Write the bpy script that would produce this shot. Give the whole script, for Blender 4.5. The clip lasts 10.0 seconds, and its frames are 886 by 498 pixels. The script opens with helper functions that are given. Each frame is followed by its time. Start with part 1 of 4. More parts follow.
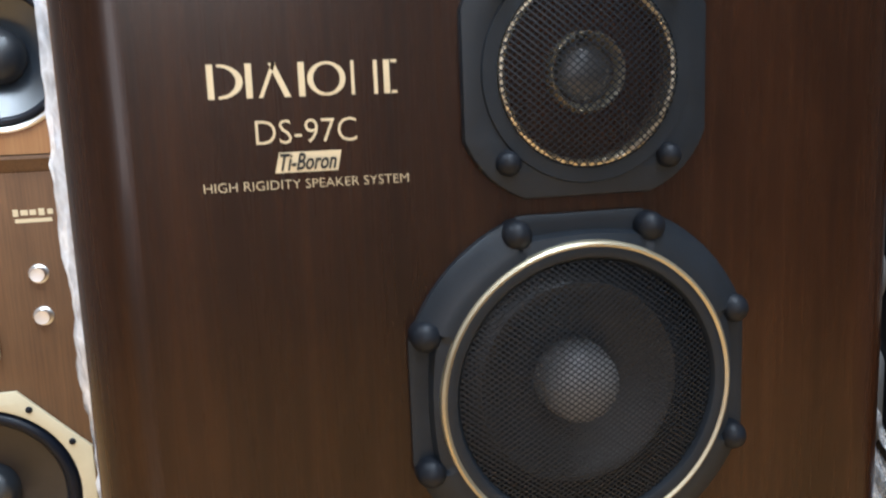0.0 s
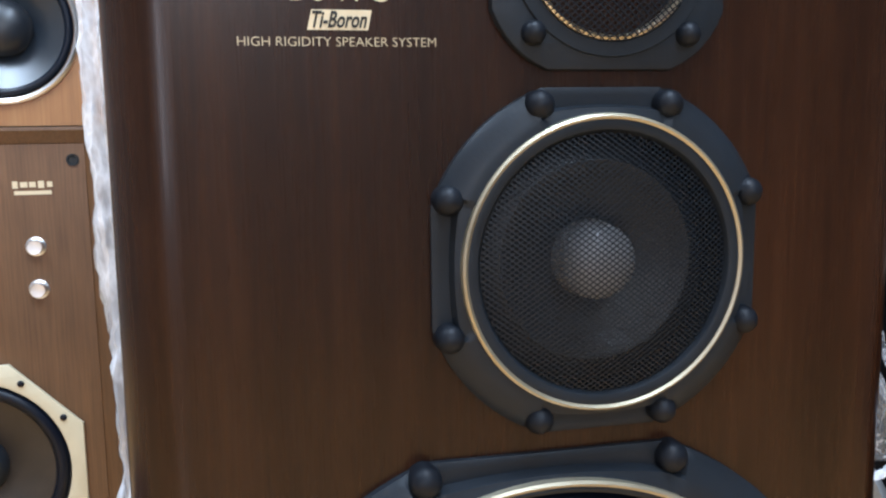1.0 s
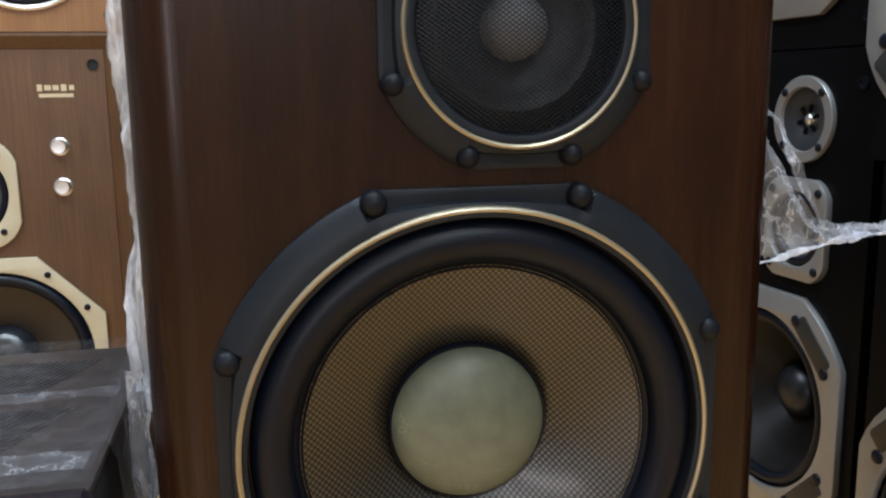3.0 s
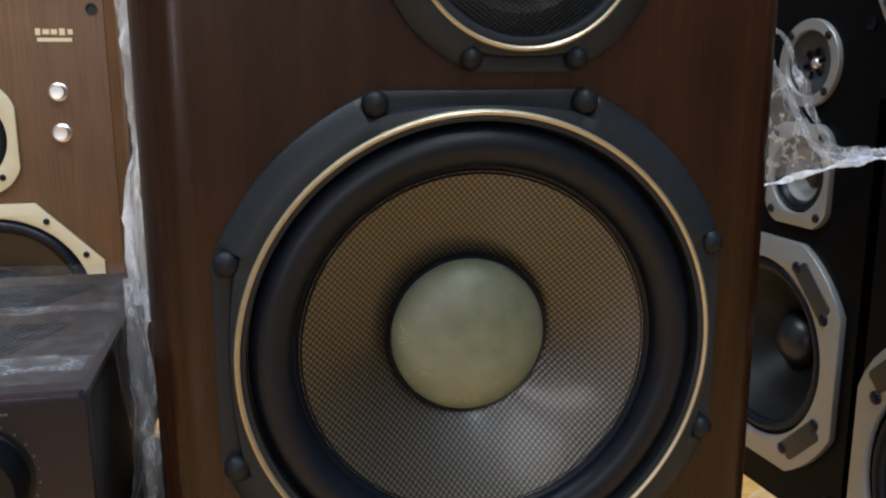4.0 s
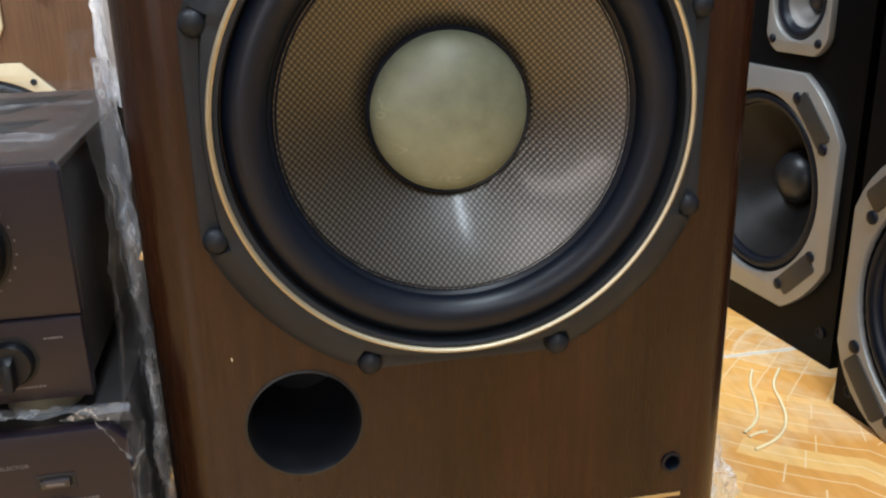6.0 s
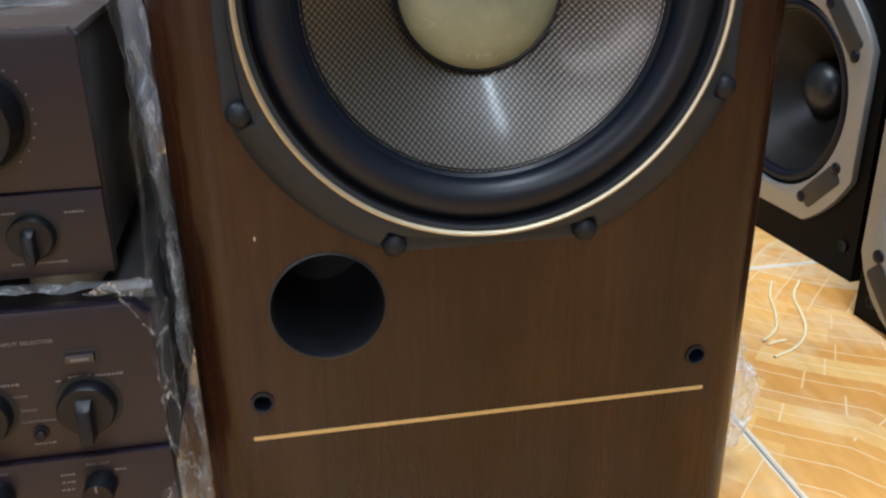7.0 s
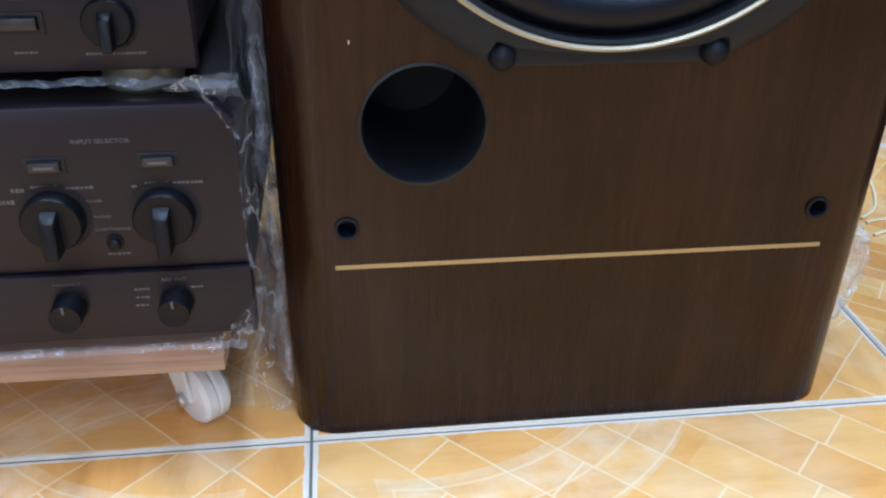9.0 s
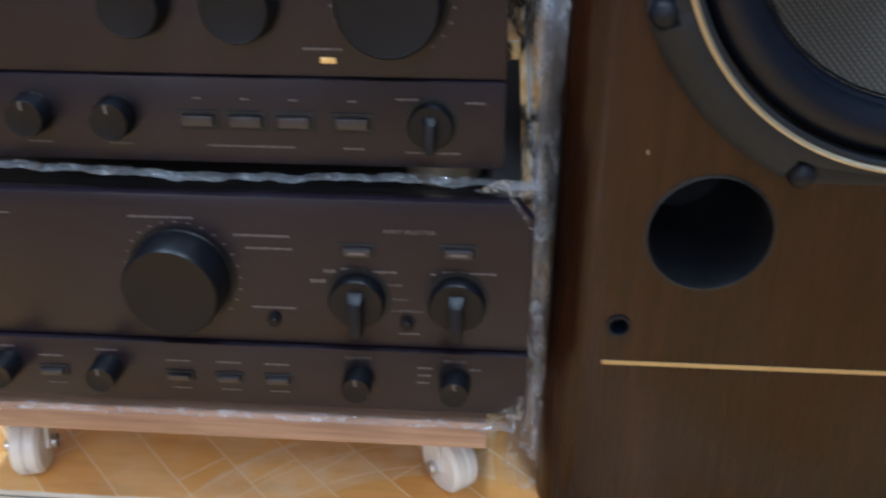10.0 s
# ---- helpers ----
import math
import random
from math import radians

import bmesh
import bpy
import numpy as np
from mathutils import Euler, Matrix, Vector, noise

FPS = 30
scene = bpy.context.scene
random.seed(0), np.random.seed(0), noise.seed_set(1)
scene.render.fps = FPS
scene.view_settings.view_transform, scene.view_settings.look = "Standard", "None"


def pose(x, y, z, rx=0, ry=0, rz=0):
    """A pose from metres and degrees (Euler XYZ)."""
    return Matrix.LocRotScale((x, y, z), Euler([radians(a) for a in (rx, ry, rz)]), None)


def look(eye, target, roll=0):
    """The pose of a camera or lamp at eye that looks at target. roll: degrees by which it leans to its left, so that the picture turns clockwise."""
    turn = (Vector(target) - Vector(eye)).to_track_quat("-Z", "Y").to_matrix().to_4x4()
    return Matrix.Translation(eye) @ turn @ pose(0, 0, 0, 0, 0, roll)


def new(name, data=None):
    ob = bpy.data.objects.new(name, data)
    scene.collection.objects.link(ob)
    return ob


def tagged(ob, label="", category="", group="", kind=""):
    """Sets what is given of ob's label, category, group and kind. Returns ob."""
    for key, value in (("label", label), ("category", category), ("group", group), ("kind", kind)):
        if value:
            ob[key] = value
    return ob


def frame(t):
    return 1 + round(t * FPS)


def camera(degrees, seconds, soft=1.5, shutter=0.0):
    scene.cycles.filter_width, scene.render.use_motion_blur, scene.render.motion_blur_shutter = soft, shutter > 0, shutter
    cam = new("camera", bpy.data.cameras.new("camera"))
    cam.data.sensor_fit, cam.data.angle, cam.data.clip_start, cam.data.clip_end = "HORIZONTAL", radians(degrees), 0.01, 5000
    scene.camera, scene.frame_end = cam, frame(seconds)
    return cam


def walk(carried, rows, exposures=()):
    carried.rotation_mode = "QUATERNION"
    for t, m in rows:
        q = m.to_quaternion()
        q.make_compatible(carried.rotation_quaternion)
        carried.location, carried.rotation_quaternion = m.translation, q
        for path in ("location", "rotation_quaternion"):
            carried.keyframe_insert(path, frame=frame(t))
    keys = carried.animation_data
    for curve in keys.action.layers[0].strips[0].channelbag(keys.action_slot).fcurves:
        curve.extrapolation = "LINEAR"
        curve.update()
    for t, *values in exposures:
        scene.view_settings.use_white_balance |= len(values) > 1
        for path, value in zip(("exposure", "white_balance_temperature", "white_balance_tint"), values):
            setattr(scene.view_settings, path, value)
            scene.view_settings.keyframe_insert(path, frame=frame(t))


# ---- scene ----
cam = camera(53.6, 10.0, soft=2.2, shutter=0.2)
PATH = [
    (0, (-0.127, -0.402, 0.871), (0.282, 1.527, 0.537), -2.3),
    (0.5, (-0.122, -0.382, 0.827), (0.341, 1.536, 0.503), -1.6),
    (1, (-0.149, -0.417, 0.797), (0.288, 1.515, 0.519), -0.8),
    (1.5, (-0.137, -0.501, 0.777), (0.222, 1.454, 0.558), -0.7),
    (2, (-0.136, -0.538, 0.745), (0.219, 1.418, 0.517), -1.1),
    (2.5, (-0.131, -0.54, 0.713), (0.251, 1.4, 0.412), -1.3),
    (3.8, (-0.132, -0.545, 0.656), (0.254, 1.376, 0.252), -0.3),
    (4, (-0.133, -0.544, 0.646), (0.252, 1.374, 0.228), -0.2),
    (4.5, (-0.131, -0.545, 0.626), (0.251, 1.363, 0.164), -0.1),
    (5, (-0.128, -0.553, 0.6), (0.251, 1.341, 0.08), -0.4),
    (5.5, (-0.119, -0.554, 0.581), (0.251, 1.322, -0.003), -1.1),
    (5.7, (-0.119, -0.553, 0.575), (0.248, 1.314, -0.04), -1.2),
    (6.8, (-0.125, -0.557, 0.53), (0.202, 1.275, -0.203), -1.3),
    (7, (-0.13, -0.551, 0.527), (0.191, 1.259, -0.262), -0.9),
    (7.5, (-0.137, -0.545, 0.503), (0.139, 1.231, -0.373), -1.4),
    (8, (-0.141, -0.539, 0.485), (0.097, 1.21, -0.455), -2.0),
    (8.5, (-0.145, -0.528, 0.47), (0.061, 1.202, -0.511), -1.6),
    (9, (-0.165, -0.518, 0.461), (0.049, 1.201, -0.539), 0.8),
    (9.2, (-0.167, -0.518, 0.462), (0.037, 1.199, -0.544), 1.3),
    (9.5, (-0.183, -0.525, 0.47), (-0.021, 1.209, -0.514), 2.0),
    (9.7, (-0.198, -0.523, 0.483), (-0.125, 1.233, -0.471), 1.6),
    (10, (-0.249, -0.516, 0.502), (-0.376, 1.255, -0.419), 0.0),
]
EXPOSURES = [(0.0, -0.05, 6000, 10), (0.5, -0.10, 5750, 10), (1.0, -0.03, 5550, 10), (1.5, -0.07, 5800, 10), (2.0, -0.24, 6050, 10), (2.5, -0.52, 6150, 10), (4.0, -0.62, 6150, 10), (5.0, -0.45, 6200, 10),
             (5.7, -0.02, 6400, 10), (7.0, -0.05, 6080, 10), (7.5, -0.12, 5750, 10), (8.5, -0.24, 5050, 10), (9.5, -0.32, 5000, 10), (10.0, -0.30, 5350, 10)]
walk(cam, [(t, look(eye, target, roll)) for t, eye, target, roll in PATH], EXPOSURES)

# ---- light ----
world = bpy.data.worlds.new("world")
scene.world = world
world.use_nodes = True
world.node_tree.nodes["Background"].inputs[0].default_value = (0.80, 0.88, 1.0, 1)
world.node_tree.nodes["Background"].inputs[1].default_value = 0.6


def area_lamp(name, m, sx, sy, watts, colour):
    data = bpy.data.lights.new(name, "AREA")
    data.shape, data.size, data.size_y, data.energy, data.color = "RECTANGLE", sx, sy, watts, colour
    ob = new(name, data)
    ob.matrix_world = m
    return ob


COOL = (0.79, 0.905, 1.0)
TUBES = [(-1.15, 0.25, 74.0), (0.15, -0.40, 70.0), (0.42, -2.33, 42.0)]
for tx, ty, watts in TUBES:
    area_lamp("tube_light", pose(tx, ty, 2.70, 0, 0, 0), 0.12, 1.2, watts, COOL)
area_lamp("doorway_daylight", pose(-1.50, -2.99, 1.32, 90, 0, 0), 0.28, 1.5, 20.0, (1.0, 0.90, 0.88))
# Added fill lamp, no window known here: gives the veneer a soft sheen.
area_lamp("sheen_fill_light", pose(-0.45, -3.02, 1.75, 90, 0, 0), 1.0, 0.9, 19.0, (1.0, 0.95, 0.90))


# ---- materials ----
def nodes(name, rough=0.5, metal=0.0, colour=(0.5, 0.5, 0.5)):
    m = bpy.data.materials.new(name)
    m.use_nodes = True
    nt = m.node_tree
    b = nt.nodes["Principled BSDF"]
    b.inputs["Base Color"].default_value = (*colour, 1)
    b.inputs["Roughness"].default_value = rough
    b.inputs["Metallic"].default_value = metal
    return m, nt, b


def node(nt, kind, **kw):
    n = nt.nodes.new(kind)
    for k, v in kw.items():
        n.inputs[k].default_value = v
    return n


def noise_tex(nt, scale, detail=4.0, stretch=(1, 1, 1), rough=0.6):
    tc = nt.nodes.new("ShaderNodeTexCoord")
    mp = nt.nodes.new("ShaderNodeMapping")
    mp.inputs["Scale"].default_value = stretch
    nt.links.new(tc.outputs["Object"], mp.inputs["Vector"])
    n = node(nt, "ShaderNodeTexNoise", Scale=scale, Detail=detail, Roughness=rough)
    nt.links.new(mp.outputs["Vector"], n.inputs["Vector"])
    return n


def ramp(nt, src, stops):
    r = nt.nodes.new("ShaderNodeValToRGB")
    e = r.color_ramp.elements
    while len(e) < len(stops):
        e.new(0.5)
    for el, (p, c) in zip(e, stops):
        el.position, el.color = p, (*c, 1)
    nt.links.new(src, r.inputs["Fac"])
    return r.outputs["Color"]


def span(nt, src, lo, hi):
    r = nt.nodes.new("ShaderNodeMapRange")
    r.inputs["To Min"].default_value, r.inputs["To Max"].default_value = lo, hi
    nt.links.new(src, r.inputs["Value"])
    return r.outputs["Result"]


def math_node(nt, op, a, b=None):
    n = nt.nodes.new("ShaderNodeMath")
    n.operation = op
    for i, v in enumerate((a, b)):
        if v is None:
            continue
        if isinstance(v, (int, float)):
            n.inputs[i].default_value = v
        else:
            nt.links.new(v, n.inputs[i])
    return n.outputs[0]


def mix_colour(nt, fac, a, b, mode="MIX"):
    n = nt.nodes.new("ShaderNodeMix")
    n.data_type, n.blend_type = "RGBA", mode
    for key, v in ((0, fac), (6, a), (7, b)):
        if isinstance(v, tuple):
            n.inputs[key].default_value = (*v, 1)
        elif isinstance(v, (int, float)):
            n.inputs[key].default_value = v
        else:
            nt.links.new(v, n.inputs[key])
    return n.outputs[2]


def bump(nt, b, src, strength, distance=0.001):
    n = nt.nodes.new("ShaderNodeBump")
    n.inputs["Strength"].default_value, n.inputs["Distance"].default_value = strength, distance
    nt.links.new(src, n.inputs["Height"])
    nt.links.new(n.outputs["Normal"], b.inputs["Normal"])


def plain(name, colour, rough, metal=0.0, vary=0.15, scale=60.0, bumpy=0.05, coat=0.0, gloss=0.5):
    """A surface of one colour with mottling at two scales, uneven gloss and fine relief."""
    m, nt, b = nodes(name, rough, metal, colour)
    big, fine = noise_tex(nt, scale * 0.15, 3), noise_tex(nt, scale, 5)
    both = math_node(nt, "ADD", math_node(nt, "MULTIPLY", big.outputs["Fac"], 0.6), math_node(nt, "MULTIPLY", fine.outputs["Fac"], 0.4))
    lo, hi = tuple(c * (1 - vary) for c in colour), tuple(min(1, c * (1 + vary)) for c in colour)
    nt.links.new(ramp(nt, both, [(0.3, lo), (0.7, hi)]), b.inputs["Base Color"])
    nt.links.new(span(nt, both, rough * 0.75, min(1, rough * 1.25)), b.inputs["Roughness"])
    if bumpy:
        bump(nt, b, noise_tex(nt, scale * 8, 3).outputs["Fac"], bumpy)
    b.inputs["Coat Weight"].default_value = coat
    b.inputs["Specular IOR Level"].default_value = gloss
    return m


def wood(name, dark, mid, light, rough, fine=260.0, along=(1, 1, 0.025), coat=0.0, gloss=0.5, pores=0.75):
    """Veneer: fine pores and broad streaks that run along z."""
    m, nt, b = nodes(name, rough)
    streak = noise_tex(nt, 17, 6, (along[0], along[1], along[2] * 2.0), 0.65)
    pore = noise_tex(nt, fine, 4, (along[0], along[1], along[2] * 1.2))
    blotch = noise_tex(nt, 9, 4, (1, 1, 0.40))
    s = math_node(nt, "ADD", math_node(nt, "MULTIPLY", streak.outputs["Fac"], 0.48), math_node(nt, "MULTIPLY", blotch.outputs["Fac"], 0.52))
    col = ramp(nt, s, [(0.34, dark), (0.5, mid), (0.67, light)])
    p = ramp(nt, pore.outputs["Fac"], [(0.34, (0.66, 0.62, 0.59)), (0.60, (1, 1, 1))])
    vein = noise_tex(nt, 75, 3, (along[0], along[1], along[2] * 0.8), 0.5)
    v = ramp(nt, vein.outputs["Fac"], [(0.30, (0.70, 0.66, 0.63)), (0.52, (1, 1, 1)), (0.75, (1.0, 0.88, 0.80))])
    col = mix_colour(nt, pores * 0.3, col, v, "MULTIPLY")
    nt.links.new(mix_colour(nt, pores, col, p, "MULTIPLY"), b.inputs["Base Color"])
    nt.links.new(span(nt, pore.outputs["Fac"], rough * 1.2, rough * 0.85), b.inputs["Roughness"])
    bump(nt, b, pore.outputs["Fac"], 0.10, 0.0006)
    b.inputs["Coat Weight"].default_value = coat
    b.inputs["Coat Roughness"].default_value = 0.12
    b.inputs["Specular IOR Level"].default_value = gloss
    return m


def brushed(name, colour, rough, metal, along=(0.03, 1, 1)):
    m, nt, b = nodes(name, rough, metal, colour)
    n = noise_tex(nt, 900, 3, along)
    big = noise_tex(nt, 9, 3)
    c = mix_colour(nt, 0.5, ramp(nt, n.outputs["Fac"], [(0.3, tuple(v * 0.8 for v in colour)), (0.7, tuple(v * 1.2 for v in colour))]),
                   ramp(nt, big.outputs["Fac"], [(0.3, tuple(v * 0.85 for v in colour)), (0.7, tuple(v * 1.1 for v in colour))]))
    nt.links.new(c, b.inputs["Base Color"])
    nt.links.new(span(nt, big.outputs["Fac"], rough * 0.8, rough * 1.2), b.inputs["Roughness"])
    bump(nt, b, n.outputs["Fac"], 0.22, 0.0004)
    b.inputs["Specular IOR Level"].default_value = 0.34
    return m


def weave_material():
    """Woven fibre cone: two threads crossing, tan over dark, with a resin sheen."""
    m, nt, b = nodes("woven_fibre", 0.32, 0.0)
    b.inputs["Anisotropic"].default_value = 0.75
    tan = nt.nodes.new("ShaderNodeTangent")
    tan.direction_type, tan.axis = "RADIAL", "Y"
    nt.links.new(tan.outputs[0], b.inputs["Tangent"])
    b.inputs["Coat Weight"].default_value, b.inputs["Coat Roughness"].default_value = 0.24, 0.14
    tc = nt.nodes.new("ShaderNodeTexCoord")
    sep = nt.nodes.new("ShaderNodeSeparateXYZ")
    nt.links.new(tc.outputs["Object"], sep.inputs[0])
    k = 2 * math.pi / 0.0043
    a = math_node(nt, "MULTIPLY", sep.outputs[0], k)
    c = math_node(nt, "MULTIPLY", sep.outputs[2], k * 0.92)
    w = math_node(nt, "MULTIPLY", math_node(nt, "SINE", a), math_node(nt, "SINE", c))
    f = span(nt, w, 0.0, 1.0)
    f.node.inputs["From Min"].default_value = -1
    col = ramp(nt, f, [(0.30, (0.0065, 0.0052, 0.0030)), (0.60, (0.0125, 0.0102, 0.0058)), (0.90, (0.068, 0.058, 0.039))])
    big = noise_tex(nt, 30, 3)
    nt.links.new(mix_colour(nt, 0.5, col, ramp(nt, big.outputs["Fac"], [(0.3, (0.7, 0.7, 0.7)), (0.7, (1, 1, 1))]), "MULTIPLY"), b.inputs["Base Color"])
    nt.links.new(span(nt, f, 0.25, 1.0), b.inputs["Specular IOR Level"])
    bump(nt, b, f, 0.20, 0.0008)
    return m


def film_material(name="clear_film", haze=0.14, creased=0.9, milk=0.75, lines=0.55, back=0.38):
    """Thin clear plastic wrap: mostly seen through, with sharp creases, glints drawn in as opaque milky lines, and a
    milky cast.
    """
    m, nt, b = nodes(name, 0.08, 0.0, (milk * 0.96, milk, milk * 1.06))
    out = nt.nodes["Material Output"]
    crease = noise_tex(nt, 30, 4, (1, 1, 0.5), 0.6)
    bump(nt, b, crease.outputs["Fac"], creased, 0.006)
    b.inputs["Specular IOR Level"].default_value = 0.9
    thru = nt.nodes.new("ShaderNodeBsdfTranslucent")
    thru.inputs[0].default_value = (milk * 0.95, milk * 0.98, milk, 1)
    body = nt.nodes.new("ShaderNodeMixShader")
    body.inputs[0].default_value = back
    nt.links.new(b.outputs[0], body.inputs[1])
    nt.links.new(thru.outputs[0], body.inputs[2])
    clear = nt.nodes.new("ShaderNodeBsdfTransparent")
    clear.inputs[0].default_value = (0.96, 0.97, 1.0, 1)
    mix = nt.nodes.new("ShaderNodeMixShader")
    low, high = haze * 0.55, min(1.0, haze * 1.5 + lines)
    # Painted glints: thin lines of higher opacity along the creases.
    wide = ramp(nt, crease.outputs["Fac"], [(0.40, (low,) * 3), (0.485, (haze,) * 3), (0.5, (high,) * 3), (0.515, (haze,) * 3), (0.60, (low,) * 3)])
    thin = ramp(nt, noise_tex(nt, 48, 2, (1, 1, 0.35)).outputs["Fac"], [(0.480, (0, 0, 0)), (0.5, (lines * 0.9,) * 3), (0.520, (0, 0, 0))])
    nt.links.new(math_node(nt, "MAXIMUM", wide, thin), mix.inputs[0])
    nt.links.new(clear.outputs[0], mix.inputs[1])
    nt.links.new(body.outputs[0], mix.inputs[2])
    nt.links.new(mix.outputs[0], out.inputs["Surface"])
    return m


def tile_material():
    """Glazed tan tile printed with diagonal planks, a paler fan of arcs and narrow curved courses beyond it."""
    m, nt, b = nodes("glazed_tile", 0.16)
    tc = nt.nodes.new("ShaderNodeTexCoord")
    info = nt.nodes.new("ShaderNodeObjectInfo")
    sep = nt.nodes.new("ShaderNodeSeparateXYZ")
    nt.links.new(tc.outputs["Object"], sep.inputs[0])

    def op(kind, a, c=None):
        return math_node(nt, kind, a, c)

    def near_line(v, pitch, shift, half):
        """1 within half a line's width of every multiple of the pitch."""
        away = op("PINGPONG", op("ADD", v, shift), pitch / 2)
        return op("LESS_THAN", away, half)

    def tone(cell, seed):
        n = nt.nodes.new("ShaderNodeTexWhiteNoise")
        n.noise_dimensions = "2D"
        vec = nt.nodes.new("ShaderNodeCombineXYZ")
        nt.links.new(cell, vec.inputs[0])
        nt.links.new(op("ADD", op("MULTIPLY", info.outputs["Random"], 37.0), seed), vec.inputs[1])
        nt.links.new(vec.outputs[0], n.inputs["Vector"])
        return n.outputs["Value"]

    wob = op("MULTIPLY", op("SUBTRACT", noise_tex(nt, 9, 2).outputs["Fac"], 0.5), 0.006)
    px, py = op("ADD", sep.outputs[0], 0.25), op("ADD", sep.outputs[1], 0.25)
    hi, lo = op("MAXIMUM", px, py), op("MINIMUM", px, py)
    across, along = op("ADD", op("SUBTRACT", hi, lo), wob), op("ADD", hi, lo)
    dx, dy = op("SUBTRACT", hi, 0.08), op("ADD", lo, 0.14)
    rad = op("ADD", op("SQRT", op("ADD", op("MULTIPLY", dx, dx), op("MULTIPLY", dy, dy))), wob)
    # diagonal planks, each cut crosswise at its own places
    plank = op("FLOOR", op("DIVIDE", op("ADD", across, 0.03125), 0.0625))
    start = op("MULTIPLY", tone(plank, 3.0), 0.24)
    cut_at = op("ADD", along, start)
    plank_lines = op("MAXIMUM", near_line(across, 0.0625, 0.03125, 0.0011), near_line(cut_at, 0.24, 0.0, 0.0013))
    plank_tone = tone(op("ADD", plank, op("MULTIPLY", op("FLOOR", op("DIVIDE", op("ADD", cut_at, 0.12), 0.24)), 7.0)), 11.0)
    # curved courses in the far corner
    course = op("FLOOR", op("DIVIDE", rad, 0.039))
    bend = op("ADD", op("ARCTAN2", dy, dx), op("MULTIPLY", tone(course, 5.0), 0.3))
    course_lines = op("MAXIMUM", near_line(rad, 0.039, 0.0195, 0.0009), near_line(bend, 0.30, 0.0, 0.0018))
    course_tone = tone(op("ADD", course, op("MULTIPLY", op("FLOOR", op("DIVIDE", op("ADD", bend, 0.15), 0.30)), 9.0)), 17.0)
    far = op("MULTIPLY", op("GREATER_THAN", rad, 0.335), op("GREATER_THAN", lo, 0.10))
    fan = op("MULTIPLY", op("GREATER_THAN", rad, 0.188), op("LESS_THAN", rad, 0.262))
    fan_lines = op("MULTIPLY", fan, near_line(rad, 0.0295, 0.0075, 0.0011))

    def pick(a, c, f):
        return op("ADD", op("MULTIPLY", a, op("SUBTRACT", 1.0, f)), op("MULTIPLY", c, f))

    lines = op("MAXIMUM", pick(plank_lines, course_lines, far), op("MULTIPLY", fan_lines, 0.6))
    tones = pick(plank_tone, course_tone, far)
    body = ramp(nt, tones, [(0.0, (0.76, 0.365, 0.095)), (0.55, (0.86, 0.455, 0.132)), (1.0, (0.91, 0.56, 0.205))])
    wash = noise_tex(nt, 7, 4)
    grain = noise_tex(nt, 55, 5, (1, 0.22, 1))
    fleck = noise_tex(nt, 38, 4)
    washed = ramp(nt, wash.outputs["Fac"], [(0.48, (0, 0, 0)), (0.66, (1, 1, 1))])
    pale = mix_colour(nt, op("MULTIPLY", washed, 0.34), body, (0.90, 0.80, 0.58))
    fan_pale = op("MULTIPLY", fan, ramp(nt, fleck.outputs["Fac"], [(0.35, (0.05,) * 3), (0.65, (0.38,) * 3)]))
    pale = mix_colour(nt, fan_pale, pale, (0.88, 0.82, 0.64))
    toned = mix_colour(nt, 0.6, pale, ramp(nt, grain.outputs["Fac"], [(0.33, (0.80, 0.75, 0.68)), (0.60, (1, 1, 1))]), "MULTIPLY")
    lined = mix_colour(nt, op("MULTIPLY", lines, 0.62), toned, (0.92, 0.76, 0.48))
    # worn pale rim along the tile's edges, broken in places
    edge = op("MAXIMUM", op("ABSOLUTE", sep.outputs[0]), op("ABSOLUTE", sep.outputs[1]))
    edge = op("ADD", edge, op("MULTIPLY", op("SUBTRACT", fleck.outputs["Fac"], 0.5), 0.006))
    rim = op("GREATER_THAN", edge, 0.2450)
    nt.links.new(mix_colour(nt, op("MULTIPLY", rim, 0.85), lined, (0.82, 0.78, 0.68)), b.inputs["Base Color"])
    nt.links.new(span(nt, wash.outputs["Fac"], 0.12, 0.26), b.inputs["Roughness"])
    bump(nt, b, op("SUBTRACT", 1.0, lines), 0.05, 0.0006)
    return m


WALNUT = wood("dark_walnut", (0.0120, 0.0042, 0.0016), (0.0225, 0.0084, 0.0034), (0.042, 0.0160, 0.0064), 0.27, coat=0.07, gloss=0.24, pores=0.9)
TEAK = wood("mid_walnut", (0.080, 0.037, 0.0145), (0.120, 0.058, 0.0235), (0.160, 0.080, 0.034), 0.42, pores=0.75)
TEAK_ORANGE = wood("orange_walnut", (0.20, 0.085, 0.024), (0.30, 0.135, 0.042), (0.38, 0.185, 0.065), 0.40, pores=0.6)
BOARD = wood("plywood", (0.31, 0.195, 0.135), (0.38, 0.25, 0.175), (0.45, 0.305, 0.22), 0.6, along=(0.05, 1, 1))
BLACK = plain("black_paint", (0.0034, 0.0036, 0.0043), 0.34)
BLACK.node_tree.nodes["Principled BSDF"].inputs["Specular IOR Level"].default_value = 0.06
SATIN = plain("satin_black_frame", (0.0132, 0.0164, 0.0212), 0.42, vary=0.2, bumpy=0.12, gloss=0.20)
RUBBER = plain("black_rubber", (0.0030, 0.0050, 0.0105), 0.38, bumpy=0.08, gloss=0.24)
CONE_DARK = plain("dark_paper_cone", (0.0175, 0.0200, 0.0250), 0.40, vary=0.3, bumpy=0.2)
